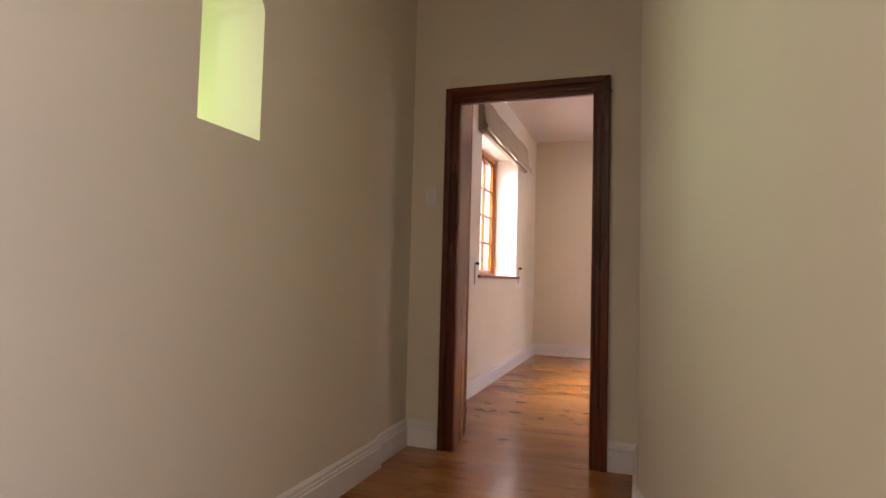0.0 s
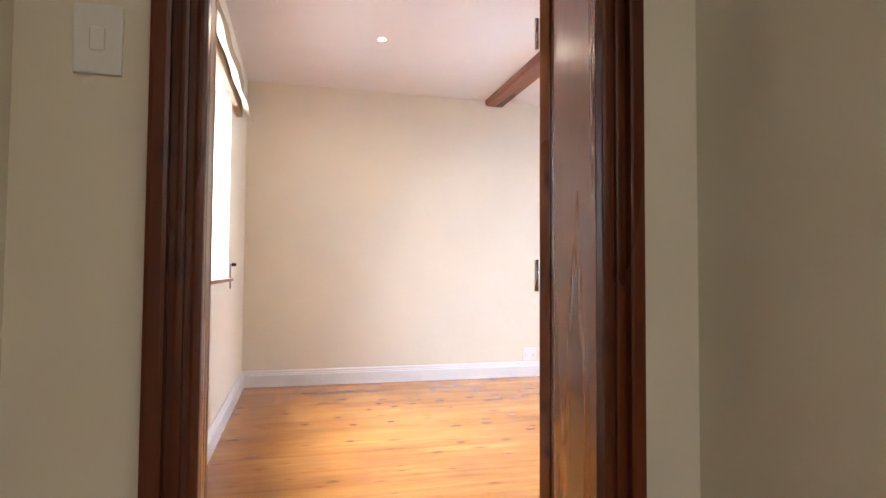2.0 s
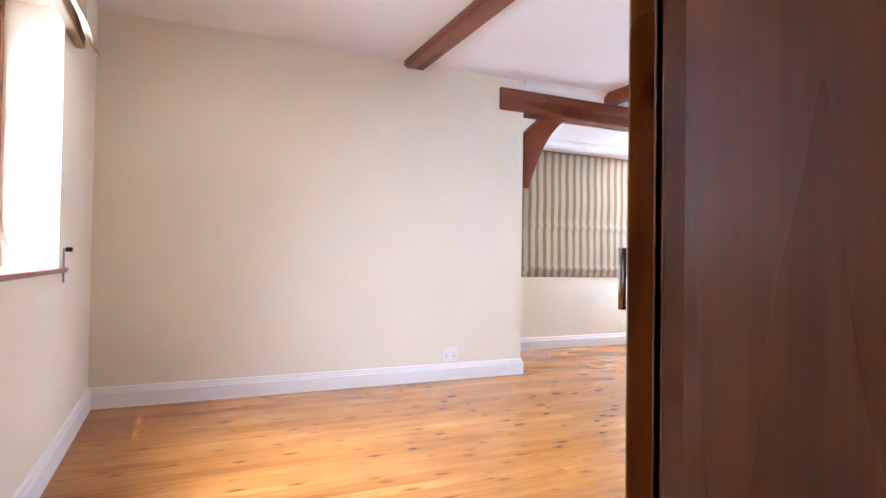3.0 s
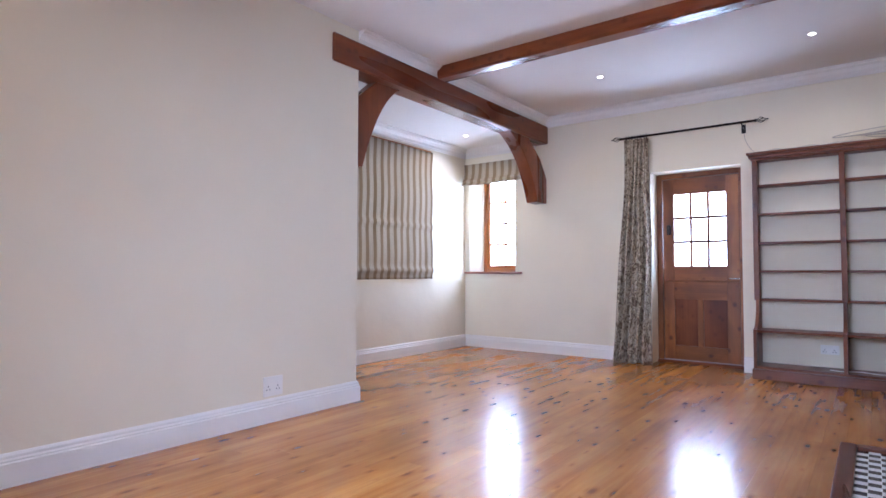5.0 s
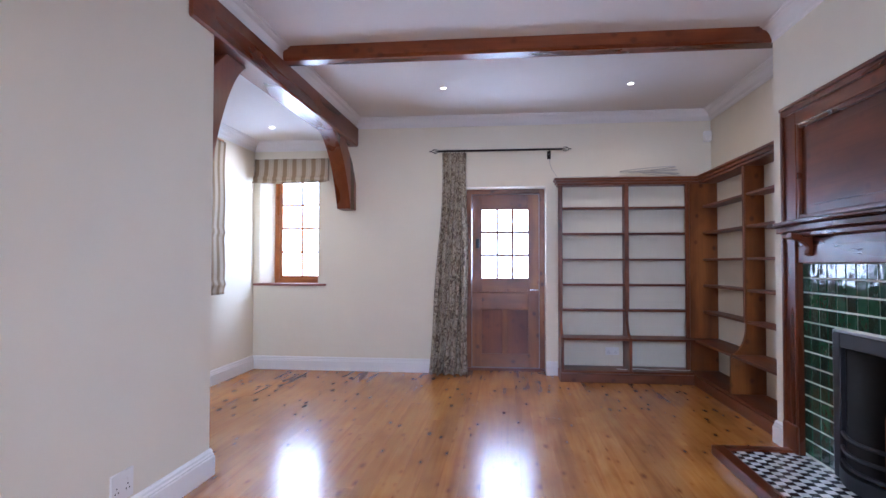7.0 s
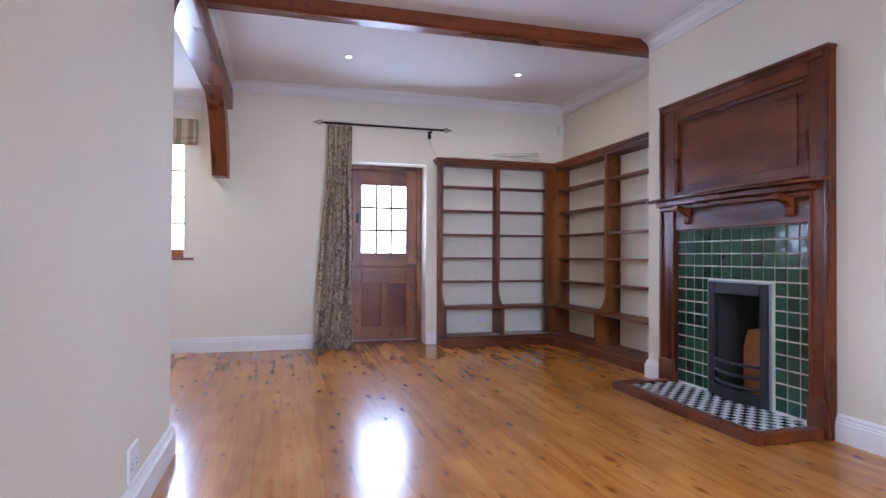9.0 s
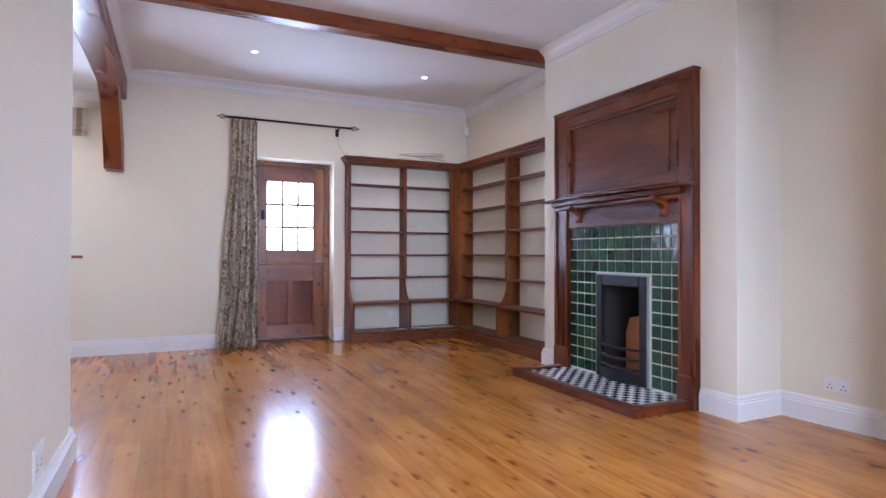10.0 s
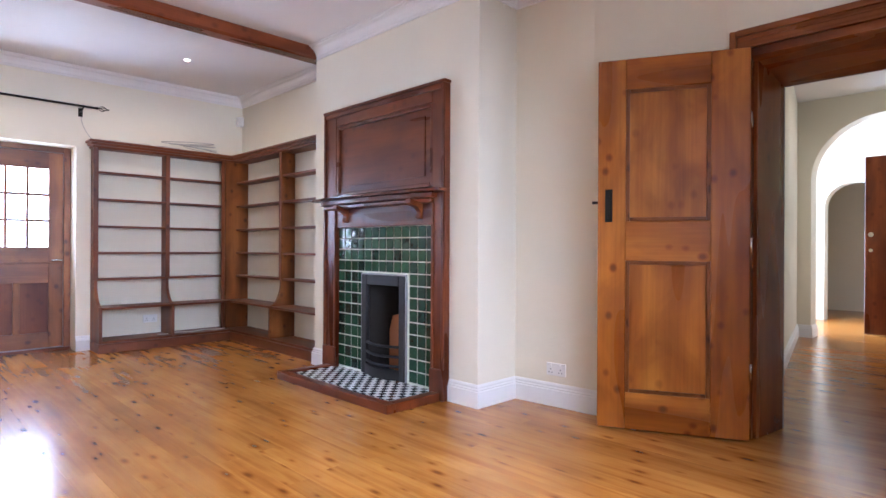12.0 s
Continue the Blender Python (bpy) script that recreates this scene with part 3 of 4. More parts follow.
part("weather_bead", boxes(((XF - 0.012, Y0, 0.895), (XF, Y1, 0.915)), bevel=0.004), DARKP["y"], sd)
cw, ch = (GY1 - GY0) / 3, (GZ1 - GZ0) / 3
for k in (1, 2):
    part("glazing_bar", boxes(((XF + 0.006, GY0 + k * cw - 0.013, GZ0), (XB - 0.006, GY0 + k * cw + 0.013, GZ1)), bevel=0.003), DARKP["z"], sd)
    part("glazing_bar", boxes(((XF + 0.008, GY0, GZ0 + k * ch - 0.014), (XB - 0.008, GY1, GZ0 + k * ch + 0.014)), bevel=0.003), DARKP["y"], sd)
for i in range(3):
    for k in range(3):
        g = part("pane", boxes(((XF + 0.02, GY0 + i * cw, GZ0 + k * ch), (XF + 0.024, GY0 + (i + 1) * cw, GZ0 + (k + 1) * ch))), GLASS, sd)
        g.visible_shadow = False
part("latch", boxes(((XF - 0.02, Y0 + 0.005, 0.925), (XF - 0.001, Y0 + 0.10, 0.94)), bevel=0.003), CHROME, sd, "small steel bolt")
part("rim_lock", boxes(((XF - 0.03, Y1 - 0.085, 1.42), (XF - 0.001, Y1 - 0.045, 1.53)), bevel=0.005), IRON, sd, "black iron rim lock")


# ---- windows ----
def casement(name, label, x, y0, y1, z0, z1, cols, rows, wood_set):
    w = tagged(new(name), label, kind="structure")
    fr = 0.055
    for a, b in ((y0, y0 + fr), (y1 - fr, y1)):
        part("window_frame", boxes(((x, a, z0), (x + 0.07, b, z1)), bevel=0.004), wood_set["z"], w)
    for a, b in ((z0, z0 + fr), (z1 - fr, z1)):
        part("window_frame", boxes(((x, y0 + fr, a), (x + 0.07, y1 - fr, b)), bevel=0.004), wood_set["y"], w)
    sy0, sy1, sz0, sz1, st = y0 + fr, y1 - fr, z0 + fr, z1 - fr, 0.035
    for a, b in ((sy0, sy0 + st), (sy1 - st, sy1)):
        part("sash", boxes(((x + 0.012, a, sz0), (x + 0.055, b, sz1)), bevel=0.004), wood_set["z"], w)
    for a, b in ((sz0, sz0 + st), (sz1 - st, sz1)):
        part("sash", boxes(((x + 0.012, sy0 + st, a), (x + 0.055, sy1 - st, b)), bevel=0.004), wood_set["y"], w)
    gy0, gy1, gz0, gz1 = sy0 + st, sy1 - st, sz0 + st, sz1 - st
    cw, ch = (gy1 - gy0) / cols, (gz1 - gz0) / rows
    for k in range(1, cols):
        part("glazing_bar", boxes(((x + 0.02, gy0 + k * cw - 0.011, gz0), (x + 0.05, gy0 + k * cw + 0.011, gz1)), bevel=0.003), wood_set["z"], w)
    for k in range(1, rows):
        part("glazing_bar", boxes(((x + 0.022, gy0, gz0 + k * ch - 0.012), (x + 0.048, gy1, gz0 + k * ch + 0.012)), bevel=0.003), wood_set["y"], w)
    for i in range(cols):
        for k in range(rows):
            g = part("pane", boxes(((x + 0.033, gy0 + i * cw, gz0 + k * ch), (x + 0.037, gy0 + (i + 1) * cw, gz0 + (k + 1) * ch))), GLASS, w)
            g.visible_shadow = False
    return w


w1 = casement("window_1", "pine casement window with small panes in a deep reveal", XR + 0.2, 4.34, 5.01, 1.0, 2.32, 2, 4, PINE)
structure("window_reveal", prism([(XR + 0.002, 5.112), (XR + 0.2, 5.01), (XR + T, 5.01), (XR + T, 5.112)], "z", 1.0, 2.32), WALL)
part("window_sill", boxes(((XR - 0.03, 4.30, 0.975), (XR + 0.2, 5.18, 1.003)), bevel=0.008, segs=2), SILL, w1, "red-brown sill")
w2 = casement("window_2", "pine casement window with small panes in a bright reveal", XL - 0.33, 1.10, 2.72, 1.02, 2.42, 4, 4, PINE)
part("window_sill", boxes(((XL - 0.26, 1.05, 1.018), (XL + 0.03, 2.83, 1.044)), bevel=0.010, segs=2), SILL, w2, "worn brown sill")


# ---- blinds and curtain ----
def cloth(name_fn, n, m, thick):
    """A closed sheet of cloth: name_fn(u, v) gives the front surface and its normal way; thick: its thickness."""
    bm = bmesh.new()
    front = [[None] * (m + 1) for _ in range(n + 1)]
    back = [[None] * (m + 1) for _ in range(n + 1)]
    for i in range(n + 1):
        for j in range(m + 1):
            p, d = name_fn(i / n, j / m)
            front[i][j] = bm.verts.new(p)
            back[i][j] = bm.verts.new(Vector(p) - Vector(d) * thick)
    for i in range(n):
        for j in range(m):
            bm.faces.new((front[i][j], front[i + 1][j], front[i + 1][j + 1], front[i][j + 1]))
            bm.faces.new((back[i][j + 1], back[i + 1][j + 1], back[i + 1][j], back[i][j]))
    for i in range(n):
        bm.faces.new((front[i + 1][0], front[i][0], back[i][0], back[i + 1][0]))
        bm.faces.new((front[i][m], front[i + 1][m], back[i + 1][m], back[i][m]))
    for j in range(m):
        bm.faces.new((front[0][j], front[0][j + 1], back[0][j + 1], back[0][j]))
        bm.faces.new((front[n][j + 1], front[n][j], back[n][j], back[n][j + 1]))
    bmesh.ops.recalc_face_normals(bm, faces=bm.faces)
    for f in bm.faces:
        f.smooth = True
    return bm


def gathered(u, v, span):
    """The bulges of a drawn-up roman blind, for v from its foot to its head."""
    return 0.02 + 0.085 * math.exp(-(v / 0.30) ** 2) * (0.75 + 0.25 * math.cos(v * 26)) + 0.006 * math.sin(u * span * 9 + v * 5)


def drop_blind(u, v):
    x, z = 3.25 + u * 1.78, 0.915 + v * 1.59
    o = 0.035 + 0.005 * math.sin(x * 19 + 1.5 * math.sin(z * 2.2)) * (0.4 + 0.6 * (1 - v)) + 0.014 * math.exp(-((z - 1.56) / 0.03) ** 2) + 0.02 * math.exp(-((z - 1.02) / 0.03) ** 2)
    if z > 1.02:
        o += 0.006 * math.sin((z - 1.02) * 9)
    return (x, YA - o, z), (0, -1, 0)


bl = thing("roman_blind", "lowered striped roman blind with soft folds", "blind")
part("cloth", cloth(drop_blind, 120, 60, 0.004), STRIPE_X, bl)
part("batten", boxes(((3.26, YA - 0.026, 2.50), (5.02, YA, 2.525)), bevel=0.003), PINE["x"], bl)
part("cord_weight", boxes(((5.035, YA - 0.03, 1.03), (5.05, YA, 1.075)), bevel=0.004), DARK["z"], bl)

b2 = thing("roman_blind", "drawn-up striped roman blind above the alcove window", "blind")
part("cloth", cloth(lambda u, v: ((XR - 0.035 - 0.9 * gathered(u, v, 0.9), 4.27 + u * 0.89, 2.17 + v * 0.29 - 0.012 * math.sin(u * math.pi)), (-1, 0, 0)), 60, 40, 0.004), STRIPE_Y, b2)
part("lining", boxes(((XR - 0.045, 4.275, 2.20), (XR, 5.15, 2.46)), bevel=0.004), STRIPE_Y, b2)
b3 = thing("roman_blind", "drawn-up beige roman blind above the window", "blind")
part("cloth", cloth(lambda u, v: ((XL + 0.035 + 0.9 * gathered(u, v, 2.1), 0.96 + u * 2.12, 2.30 + v * 0.33 - 0.015 * math.sin(u * math.pi)), (1, 0, 0)), 90, 40, 0.004), BEIGE, b3)
part("lining", boxes(((XL, 0.965, 2.33), (XL + 0.045, 3.075, 2.63)), bevel=0.004), BEIGE, b3)
for y in (0.94, 2.845):
    cl = thing("blind_cleat", "small dark iron cord cleat on the wall", "cleat", group="cord cleats")
    part("bar", boxes(((XL, y - 0.006, 0.96), (XL + 0.010, y + 0.006, 1.15)), bevel=0.003), STEEL, cl)
    part("hook", boxes(((XL + 0.012, y - 0.012, 1.13), (XL + 0.045, y + 0.012, 1.155)), bevel=0.004), IRON, cl)


def drape(u, v):
    w = 0.27 + 0.17 * (1 - v) ** 1.3
    y = 2.655 + w * u - 0.015 * (1 - v)
    ph = u * 2 * math.pi * 5 + 0.9 * math.sin(v * 3.0)
    amp = (0.026 + 0.042 * (1 - v)) * (0.8 + 0.3 * math.sin(u * 11))
    o = amp * math.sin(ph) + 0.012 * math.sin(ph * 2.3 + v * 6)
    return (5.685 - 0.03 * (1 - v) + o, y + 0.010 * math.sin(v * 9 + u * 4), 0.012 + 2.465 * v), (-1, 0, 0)


cur = thing("curtain", "long floral grey-brown curtain gathered beside the stable door", "curtain")
part("cloth", cloth(drape, 110, 40, 0.004), CLOTH, cur)
for k in range(8):
    a = [(5.69 + 0.021 * math.cos(t), 2.68 + k * 0.032, 2.50 + 0.021 * math.sin(t)) for t in [2 * math.pi * j / 12 for j in range(13)]]
    part("ring", tube(a, 0.003, 6), IRON, cur, "black iron curtain ring")
rod = thing("curtain_rod", "black iron curtain rod with cage finials", "curtain rod")
part("pole", tube([(5.69, 1.62, 2.50), (5.69, 2.96, 2.50)], 0.012), IRON, rod)
for y0, s in ((1.62, -1), (2.96, 1)):
    fin = part("finial", tube([(5.69, y0, 2.50), (5.69, y0 + s * 0.012, 2.50)], 0.015), IRON, rod)
    for k in range(4):
        a = math.pi / 2 * k
        pts = [(5.69 + 0.026 * math.sin(math.pi * j / 8) * math.cos(a + j * 0.15), y0 + s * (0.012 + 0.085 * j / 8), 2.50 + 0.026 * math.sin(math.pi * j / 8) * math.sin(a + j * 0.15)) for j in range(9)]
        part("cage_wire", tube(pts, 0.0035, 5), IRON, fin)
    part("tip", tube([(5.69, y0 + s * 0.095, 2.50), (5.69, y0 + s * 0.115, 2.50)], 0.006), IRON, fin)
for y in (1.74, 2.90):
    part("bracket", merged(tube([(XR, y, 2.46), (5.73, y, 2.465), (5.69, y, 2.488)], 0.006), boxes(((XR - 0.006, y - 0.02, 2.41), (XR, y + 0.02, 2.50)), bevel=0.002)), IRON, rod)


# ---- bookcase in the corner ----
SHELVES = (0.455, 0.745, 1.02, 1.295, 1.575, 1.855)
CT = 2.17


def side_outline(lo, hi_up, hi_low):
    """The edge of an upright: shallow above, curving out to the deep base."""
    pts = [(lo, 0.10), (lo, 2.09), (hi_up, 2.09), (hi_up, 0.71)]
    for k in range(1, 9):
        a = math.pi / 2 * k / 8
        pts.append((hi_up + (hi_low - hi_up) * (1 - math.cos(a)), 0.71 - 0.25 * math.sin(a)))
    pts.append((hi_low, 0.10))
    return pts


UP, LOW = 0.14, 0.33
bc = thing("bookcase", "empty stained timber bookcase beside the stable door", "bookcase")
for y in (1.612, 0.915):
    part("upright", prism([(XR - u, z) for u, z in side_outline(0.0, UP, LOW)], "y", y, y + 0.03), CASE["z"], bc)
for z in SHELVES:
    dp = LOW - 0.006 if z < 0.5 else UP - 0.006
    for a, b in ((0.05, 0.915), (0.945, 1.612)):
        part("shelf", boxes(((XR - dp, a, z - 0.022), (XR - 0.002, b, z)), bevel=0.003), CASE["y"], bc)
for y in (1.607, 0.905):
    part("face_strip", boxes(((XR - UP - 0.012, y, 0.73), (XR - UP, y + 0.046, 2.09)), bevel=0.004), CASE["z"], bc)
part("base_shelf", boxes(((XR - LOW, 0.30, 0.095), (XR - 0.002, 1.642, 0.118)), bevel=0.003), CASE["y"], bc)
part("plinth", boxes(((XR - LOW - 0.03, 0.22, 0.0), (XR - 0.03, 1.652, 0.094)), bevel=0.008, segs=2), CASE["y"], bc)
part("cornice", merged(boxes(((XR - UP - 0.02, 0.004, 2.09), (XR, 1.66, 2.115)), bevel=0.005), boxes(((XR - UP - 0.04, 0.004, 2.115), (XR, 1.68, 2.145)), bevel=0.010, segs=2), boxes(((XR - UP - 0.055, 0.004, 2.145), (XR, 1.695, CT)), bevel=0.004)), CASE["y"], bc)

bd = thing("bookcase", "empty stained timber bookcase between corner and chimney breast", "bookcase")
YB = YR + 0.002
X0, X1 = 3.572, XR - UP
part("upright", prism([(YB + u, z) for u, z in side_outline(0.0, UP + 0.02, LOW - 0.04)], "x", 4.53, 4.56), DARKP["z"], bd)
part("corner_board", boxes(((5.628, YB, 0.1185), (5.656, 0.285, 2.09)), bevel=0.003), DARKP["z"], bd)
part("corner_board", boxes(((5.640, 0.2855, 0.1185), (5.664, 0.325, 2.09)), bevel=0.003), CASE["z"], bd)
for z in SHELVES:
    dp = LOW - 0.048 if z < 0.5 else UP + 0.012
    for a, b in ((X0, 4.53), (4.56, 5.627)):
        part("shelf", boxes(((a, YB, z - 0.022), (b, YB + dp, z)), bevel=0.003), CASE["x"], bd)
part("face_strip", boxes(((4.522, YB + UP + 0.02, 0.73), (4.568, YB + UP + 0.032, 2.09)), bevel=0.004), CASE["z"], bd)
part("base_shelf", boxes(((X0, YB, 0.095), (XR - 0.002, YB + LOW - 0.04, 0.118)), bevel=0.003), CASE["x"], bd)
part("plinth", boxes(((X0, YB + 0.03, 0.0), (XR - LOW - 0.032, YB + LOW - 0.02, 0.094)), bevel=0.008, segs=2), CASE["x"], bd)
part("cornice", merged(boxes(((X0, YB, 2.09), (XR - UP - 0.022, YB + UP + 0.04, 2.115)), bevel=0.005), boxes(((X0, YB, 2.115), (XR - UP - 0.042, YB + UP + 0.06, 2.145)), bevel=0.010, segs=2), boxes(((X0, YB, 2.145), (XR - UP - 0.057, YB + UP + 0.075, CT)), bevel=0.004)), CASE["x"], bd)

# loose cable on top
rng = random.Random(4)
for loop in range(4):
    cx, cy = 5.68, 0.55 + 0.05 * loop
    pts = []
    for k in range(33):
        a = 2 * math.pi * k / 32
        pts.append((cx + (0.07 + 0.012 * loop) * math.cos(a), cy + (0.20 + 0.03 * loop) * math.sin(a), CT + 0.008 + 0.02 * loop + 0.045 * (1 + math.sin(a + loop)) * 0.5))
    tagged(obj("cable_coil", tube(pts, 0.004, 6), CABLE), "loose grey cable coiled on the bookcase", "cable", "coiled cable")
pts = [(5.66 + 0.03 * math.sin(k * 0.9), 0.75 + 0.85 * k / 24, CT + 0.006 + 0.008 * abs(math.sin(k * 0.7))) for k in range(25)]
tagged(obj("cable", tube(pts, 0.004, 6), CABLE), "loose grey cable trailing along the bookcase top", "cable")
pts = [(XR - 0.008 - 0.01 * math.sin(math.pi * k / 16), 1.735 - 0.10 * (k / 16) ** 2.0, 2.41 - 0.22 * k / 16) for k in range(17)]
tagged(obj("cable", tube(pts, 0.003, 6), CABLE), "thin grey cable hanging beside the curtain bracket", "cable")
pts = [(5.60 - 0.03 * math.sin(k * 0.8), 1.05 - 0.75 * k / 20, 0.123) for k in range(21)]
tagged(obj("cable", tube(pts, 0.004, 6), PLASTIC), "thin white cable lying on the bottom shelf", "cable")

# ---- fireplace ----
YF = 0.347
fp = thing("fire_surround", "stained timber fire surround with panelled overmantel", "fireplace")
SX0, SX1, ST = 1.825, 3.335, 2.24
TX0, TX1, TZ = 1.96, 3.165, 1.245
for a, b, e in ((SX0, TX0, 1), (TX1, SX1, -1)):
    part("pilaster", boxes(((a, YF, 0.0), (b, YF + 0.05, ST)), bevel=0.004), DARK["z"], fp)
    part("pilaster_base", boxes(((a - 0.008, YF + 0.05, 0.0), (b + 0.008, YF + 0.068, 0.22)), bevel=0.006), DARK["z"], fp)
    edge = a if e > 0 else b
    part("edge_bead", boxes(((edge, YF + 0.05, 0.22), (edge + e * 0.028, YF + 0.066, ST)), bevel=0.008, segs=2), DARK["z"], fp)
    edge = b if e > 0 else a
    part("edge_bead", boxes(((edge - e * 0.022, YF + 0.05, 0.22), (edge, YF + 0.06, 1.40)), bevel=0.006, segs=2), DARK["z"], fp)
part("frieze", boxes(((TX0, YF, TZ), (TX1, YF + 0.045, 1.50)), bevel=0.004), DARK["x"], fp)
part("top_rail", boxes(((TX0, YF, 2.12), (TX1, YF + 0.05, ST)), bevel=0.004), DARK["x"], fp)
part("top_moulding", boxes(((SX0 - 0.006, YF, ST), (SX1 + 0.006, YF + 0.07, ST + 0.022)), ((SX0 + 0.03, YF + 0.05, ST - 0.04), (SX1 - 0.03, YF + 0.064, ST - 0.002)), bevel=0.006, segs=2), DARK["x"], fp)
pan = part("overmantel_panel", boxes(((TX0, YF, 1.52), (TX1, YF + 0.022, 2.12)), ((TX0 + 0.10, YF + 0.022, 1.60), (TX1 - 0.10, YF + 0.030, 2.04)), bevel=0.005, segs=2), DARK["x"], fp, "plain polished overmantel panel")
pm = bmesh.new()
for a, b in (((TX0, 1.52), (TX0 + 0.03, 2.12)), ((TX1 - 0.03, 1.52), (TX1, 2.12)), ((TX0 + 0.03, 2.09), (TX1 - 0.03, 2.12)), ((TX0 + 0.03, 1.52), (TX1 - 0.03, 1.55))):
    box(pm, (a[0], YF + 0.022, a[1]), (b[0], YF + 0.046, b[1]), 0.010, 2)
part("panel_moulding", pm, DARK["x"], pan)
# bow-fronted mantel shelf
bow = [(1.81, YF + 0.05), (1.81, YF + 0.13)]
for k in range(25):
    u = k / 24
    bow.append((1.855 + u * 1.535, YF + 0.13 + 0.085 * math.sin(math.pi * u) ** 0.8))
bow += [(3.435, YF + 0.13), (3.435, YF + 0.05)]
shelf_top = prism(bow, "z", 1.475, 1.497, 0.004)
sh = part("mantel_shelf", shelf_top, DARK["x"], fp)
low = [(1.91 + (x - 1.81) / 1.625 * 1.42, YF + 0.045 + (y - YF - 0.05) * 0.72) for x, y in bow]
part("shelf_moulding", prism(low, "z", 1.435, 1.475, 0.006), DARK["x"], sh)
low2 = [(1.94 + (x - 1.81) / 1.625 * 1.36, YF + 0.045 + (y - YF - 0.05) * 0.45) for x, y in bow]
part("shelf_moulding", prism(low2, "z", 1.40, 1.435, 0.008), DARK["x"], sh)
for x in (2.06, 2.98):
    pts = [(YF + 0.045, 1.40), (YF + 0.17, 1.43), (YF + 0.165, 1.40)]
    for k in range(9):
        a = math.pi / 2 * k / 8
        pts.append((YF + 0.15 - 0.085 * math.sin(a), 1.385 - 0.055 * (1 - math.cos(a))))
    pts += [(YF + 0.075, 1.30), (YF + 0.045, 1.285)]
    part("bracket", prism(pts, "x", x, x + 0.055, 0.003), DARK["z"], fp)

# cast-iron insert
IX0, IX1, IZ = 2.275, 2.815, 0.858
ins = thing("fire_insert", "black cast-iron hearth insert with a bowed grate", "fireplace insert")
for a, b in ((IX0, IX0 + 0.07), (IX1 - 0.07, IX1)):
    part("cheek", boxes(((a, YF + 0.0, 0.05), (b, YF + 0.035, IZ)), bevel=0.006), CAST, ins)
part("lintel", boxes(((IX0 + 0.07, YF, IZ - 0.08), (IX1 - 0.07, YF + 0.035, IZ)), bevel=0.006), CAST, ins)
part("rim", boxes(((IX0 - 0.012, YF, 0.05), (IX0, YF + 0.028, IZ + 0.012)), ((IX1, YF, 0.05), (IX1 + 0.012, YF + 0.028, IZ + 0.012)), ((IX0, YF, IZ), (IX1, YF + 0.028, IZ + 0.012)), bevel=0.003), STEEL, ins, "dull steel edging strip")
part("firebox_back", boxes(((IX0 + 0.15, 0.06, 0.05), (IX1 - 0.15, 0.08, 0.82))), SOOT, ins)
for s, xa, xb in ((1, IX0 + 0.07, IX0 + 0.16), (-1, IX1 - 0.07, IX1 - 0.16)):
    part("firebox_side", prism([(xa, YF), (xb, 0.07), (xb - s * 0.02, 0.07), (xa - s * 0.02, YF)], "z", 0.05, 0.80), SOOT, ins)
fbo = [(IX0 + 0.14, 0.06), (IX0 + 0.14, 0.40), (IX0 + 0.18, 0.52), (2.545, 0.54), (IX1 - 0.18, 0.52), (IX1 - 0.14, 0.40), (IX1 - 0.14, 0.06)]
part("fireback", prism(fbo, "y", 0.15, 0.20, 0.006), FIREB, ins, "scorched red firebrick back")
for z, o in ((0.16, 0.02), (0.235, 0.03), (0.31, 0.02)):
    pts = [(IX0 + 0.07 + 0.41 * k / 16, YF + 0.02 + (o + 0.035) * math.sin(math.pi * k / 16), z) for k in range(17)]
    part("grate_bar", tube(pts, 0.011, 8), CAST, ins)
pts = [(IX0 + 0.06, YF + 0.03)] + [(IX0 + 0.06 + 0.43 * k / 16, YF + 0.035 + 0.055 * math.sin(math.pi * k / 16)) for k in range(17)] + [(IX1 - 0.06, YF + 0.03)]
part("ash_cover", prism([p for p in pts], "z", 0.056, 0.135), CAST, ins)

# raised hearth
HX0, HX1, HY = 1.85, 3.27, 0.89
he = thing("hearth", "low hearth with chequered tiles in a timber kerb", "hearth")
part("kerb", merged(boxes(((HX0, HY - 0.075, 0), (HX1, HY, 0.062)), bevel=0.010, segs=2), boxes(((HX0, YF + 0.07, 0), (HX0 + 0.075, HY - 0.0755, 0.062)), ((HX1 - 0.075, YF + 0.07, 0), (HX1, HY - 0.0755, 0.062)), bevel=0.010, segs=2)), DARK["x"], he)
bed = part("tile_bed", boxes(((HX0 + 0.075, YF, 0.0), (HX1 - 0.075, HY - 0.075, 0.040))), GROUT, he)
bed.location.z = 0.0
NX, NY = 25, 9
tw, th = (HX1 - HX0 - 0.15) / NX, (HY - 0.075 - YF - 0.005) / NY
mosaic = []
for mm in (BLACKT, WHITET):
    me = bpy.data.meshes.new("mosaic_tile")
    b_ = boxes(((-tw / 2 + 0.001, -th / 2 + 0.001, 0), (tw / 2 - 0.001, th / 2 - 0.001, 0.006)))
    b_.to_mesh(me)
    b_.free()
    me.materials.append(mm)
    mosaic.append(me)
for i in range(NX):
    for k in range(NY):
        t_ = new("mosaic_tile", mosaic[(i + k) % 2])
        t_.parent = bed
        t_.location = (HX0 + 0.075 + (i + 0.5) * tw, YF + 0.005 + (k + 0.5) * th, 0.040)

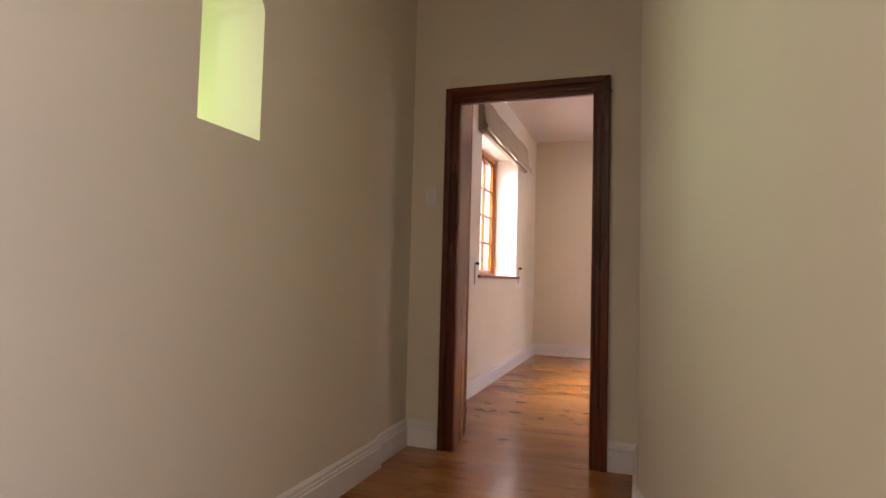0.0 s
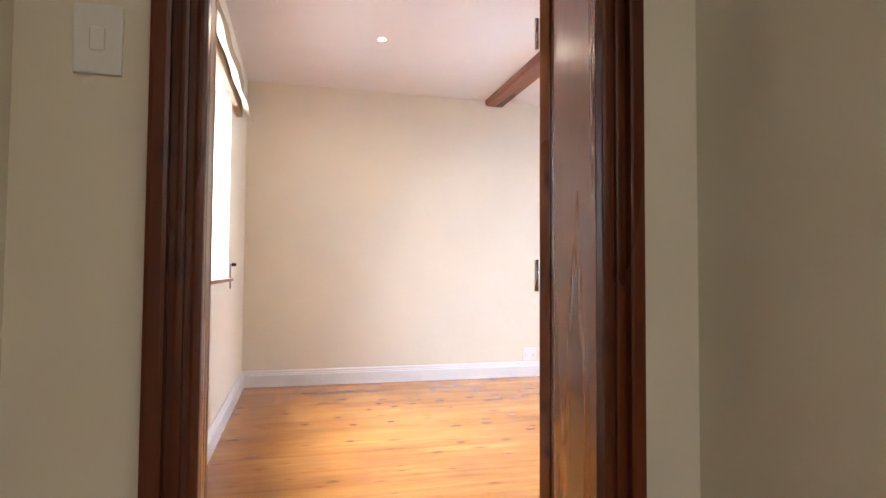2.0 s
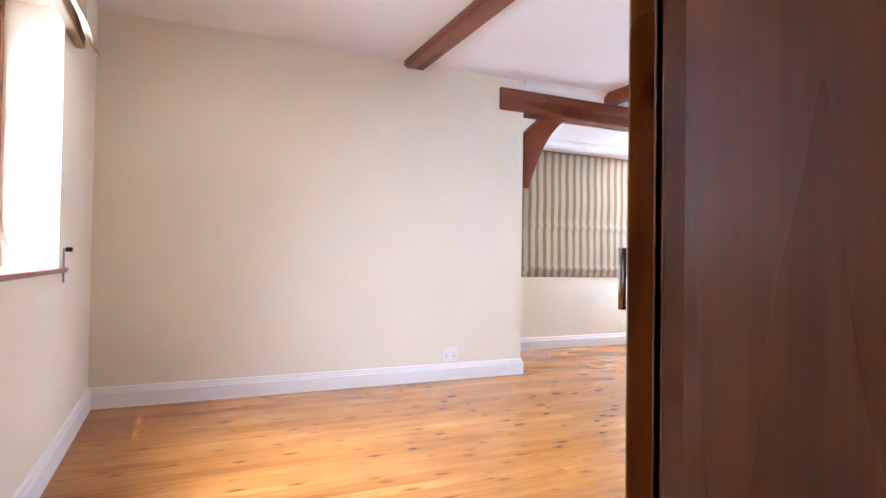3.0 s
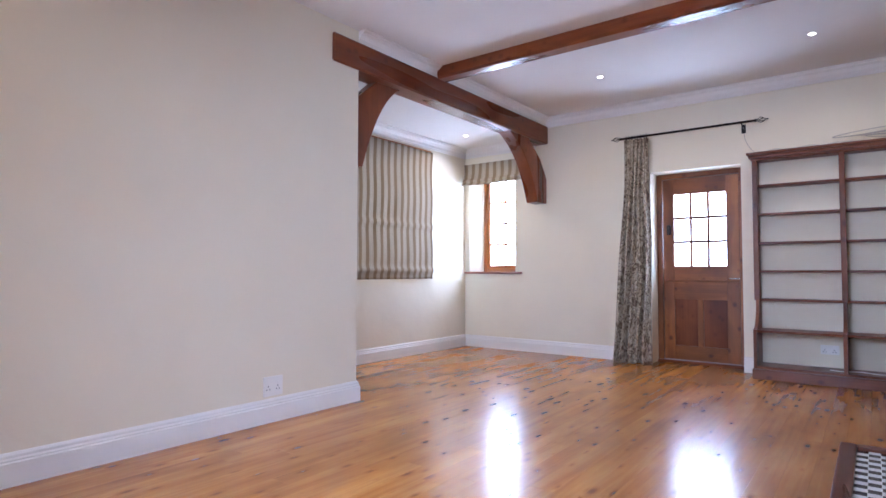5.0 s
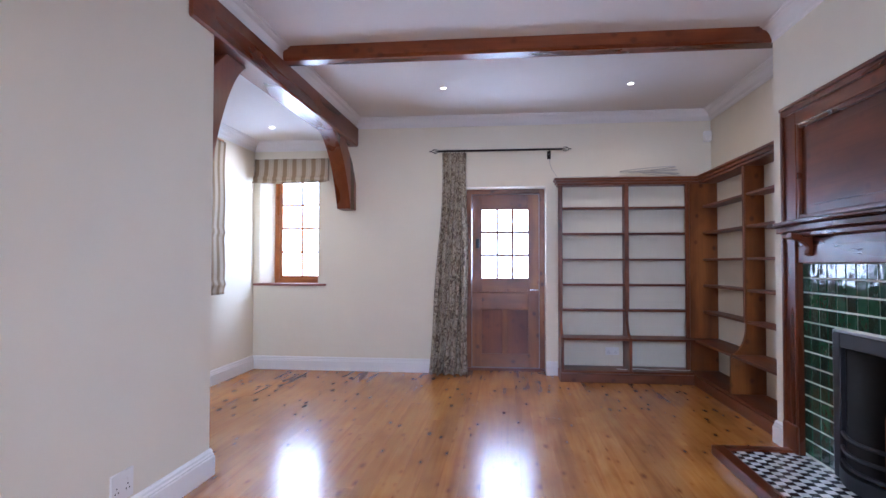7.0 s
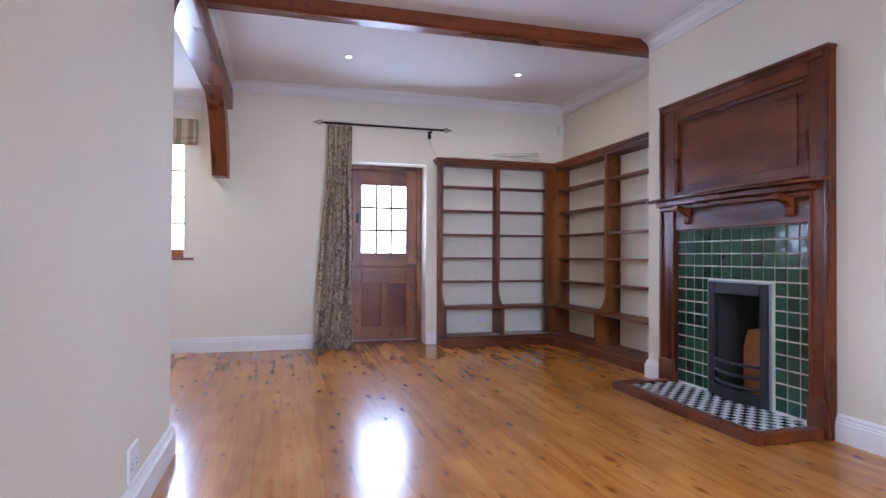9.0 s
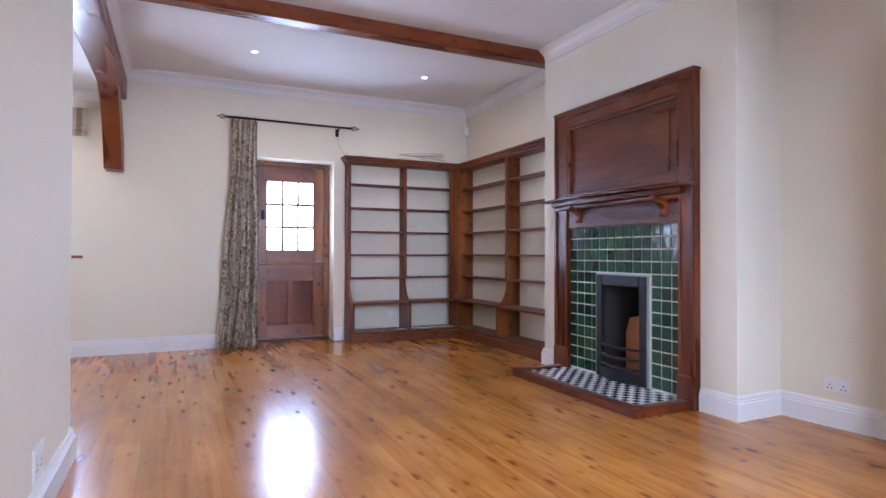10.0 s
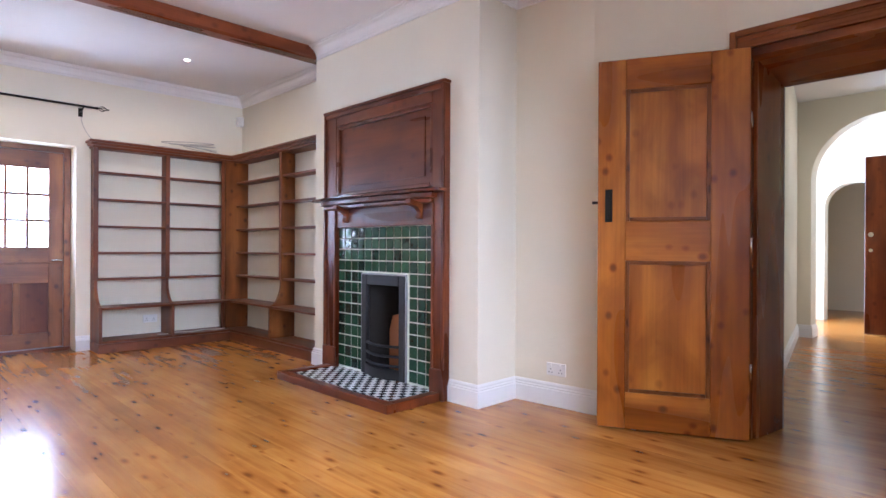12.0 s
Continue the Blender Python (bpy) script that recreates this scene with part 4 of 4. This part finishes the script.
# green tiles round the insert
tf = thing("tiled_slip", "dark green glazed tiles with pale joints", "tile panel")
part("grout_bed", boxes(((TX0, YF - 0.001, 0.04), (IX0 - 0.012, YF + 0.012, TZ)), ((IX1 + 0.012, YF - 0.001, 0.04), (TX1, YF + 0.012, TZ)), ((IX0 - 0.012, YF - 0.001, IZ + 0.012), (IX1 + 0.012, YF + 0.012, TZ))), GROUT, tf)
NC, NR = 13, 13
cw, ch = (TX1 - TX0) / NC, (TZ - 0.06) / NR
rng = random.Random(7)
for i in range(NC):
    for k in range(NR):
        x0, x1, z0, z1 = TX0 + i * cw + 0.005, TX0 + (i + 1) * cw - 0.005, 0.06 + k * ch + 0.005, 0.06 + (k + 1) * ch - 0.005
        if x1 > IX0 - 0.016 and x0 < IX1 + 0.016 and z0 < IZ + 0.016:
            if z1 > IZ + 0.05:
                z0 = IZ + 0.017
            elif x0 < IX0 - 0.04:
                x1 = IX0 - 0.016
            elif x1 > IX1 + 0.04:
                x0 = IX1 + 0.016
            else:
                continue
        ob = part("tile", boxes(((x0, YF + 0.012, z0), (x1, YF + 0.019, z1)), bevel=0.002), TILE, tf)
        ob.location.y = rng.uniform(-0.001, 0.001)


# ---- sockets, switch, sensor, lamps ----
def socket(at, turn, label, w=0.146, h=0.086):
    s = thing("wall_socket", label, "socket", at, turn, "wall sockets")
    pl = part("plate", boxes(((-w / 2, -0.010, -h / 2), (w / 2, 0, h / 2)), bevel=0.003, segs=2), PLASTIC, s)
    for x in (-0.04, 0.035):
        part("switch", boxes(((x - 0.008, -0.014, 0.012), (x + 0.008, -0.010, 0.034)), bevel=0.002), PLASTIC, pl)
        for dx, dz in ((0, 0.0), (-0.011, -0.02), (0.011, -0.02)):
            part("pin_hole", boxes(((x + dx - 0.003, -0.0108, dz - 0.004), (x + dx + 0.003, -0.0098, dz + 0.004))), IRON, pl)


socket((1.765, YW, 0.235), 0, "white double socket above the skirting", 0.15, 0.13)
socket((1.22, -0.082, 0.25), 184, "white double socket near the open door")
socket((XR, 1.06, 0.28), -90, "white socket inside the bookcase")
sw = thing("light_switch", "white light switch beside the hall door", "switch", (-0.955, YH, 1.50))
part("plate", boxes(((-0.038, -0.010, -0.06), (0.038, 0, 0.06)), bevel=0.003, segs=2), PLASTIC, sw)
part("rocker", boxes(((-0.012, -0.014, -0.02), (0.012, -0.010, 0.02)), bevel=0.002), PLASTIC, sw)
al = thing("alarm_sensor", "small white alarm sensor high in the corner", "sensor", (XR - 0.05, YR + 0.05, 2.62))
part("body", boxes(((-0.03, -0.035, -0.055), (0.05, 0.035, 0.055)), bevel=0.01, segs=2), PLASTIC, al)


def downlight(x, y, z, power):
    d = thing("downlight", "small lit recessed ceiling downlight", "ceiling light", (x, y, z), 0, "recessed downlights")
    ring = [(0.031 * math.cos(a), 0.031 * math.sin(a), -0.003) for a in [2 * math.pi * k / 20 for k in range(21)]]
    part("rim", tube(ring, 0.005, 6), PLASTIC, d)
    bm = bmesh.new()
    bmesh.ops.create_circle(bm, cap_ends=True, segments=20, radius=0.024, matrix=Matrix.Translation((0, 0, -0.004)))
    part("bulb", bm, LAMPM, d)
    lt = bpy.data.lights.new("lamp", "SPOT")
    lt.energy, lt.spot_size, lt.spot_blend, lt.color, lt.shadow_soft_size = power, radians(165), 0.5, (1, 0.85, 0.62), 0.035
    ob = new("lamp", lt)
    ob.parent = d
    ob.location = (0, 0, -0.02)


for x, y, z in ((4.70, 2.81, CEIL), (4.74, 1.07, CEIL), (-0.02, 2.63, CEIL), (5.06, 4.66, ALC), (0.0, -3.7, HC)):
    downlight(x, y, z, 6 if y < -1 else 7 if x < 1 else 12)

# dark door standing open beyond the arch
dk = thing("panel_door", "dark-stained timber door standing open beyond the arch", "door", (0.39, -5.80, 0), 180)
part("leaf", boxes(((0, -0.022, 0.01), (0.85, 0.022, 2.28)), bevel=0.004), DARK["z"], dk)
for z, r in ((1.28, 0.03), (1.08, 0.022)):
    part("knob", tube([(0.07, -0.022, z), (0.07, -0.055, z), (0.07, -0.075, z)], r, 12), CHROME, dk, "bright metal knob")

# ---- floorboards ----
def boards(x0, x1, y0, y1, width, seed):
    rng = random.Random(seed)
    y = y0
    while y < y1 - 0.01:
        yy = min(y + width, y1)
        x = x0
        while x < x1 - 0.05:
            ln = rng.uniform(2.2, 4.6)
            xx = x1 if x + ln > x1 - 0.7 else x + ln
            b = boxes(((x + 0.0004, y + 0.00025, -0.012), (xx - 0.0004, yy - 0.00025, rng.uniform(-0.0003, 0.0))))
            part("floorboard", b, FLOORS, floor)
            x = xx
        y = yy


boards(XL, XR + 0.19, YDD, YA, 0.115, 11)
boards(-1.1, 1.05, -5.2, YDD, 0.115, 12)
boards(-1.2, 2.0, -9.15, -5.2, 0.125, 13)
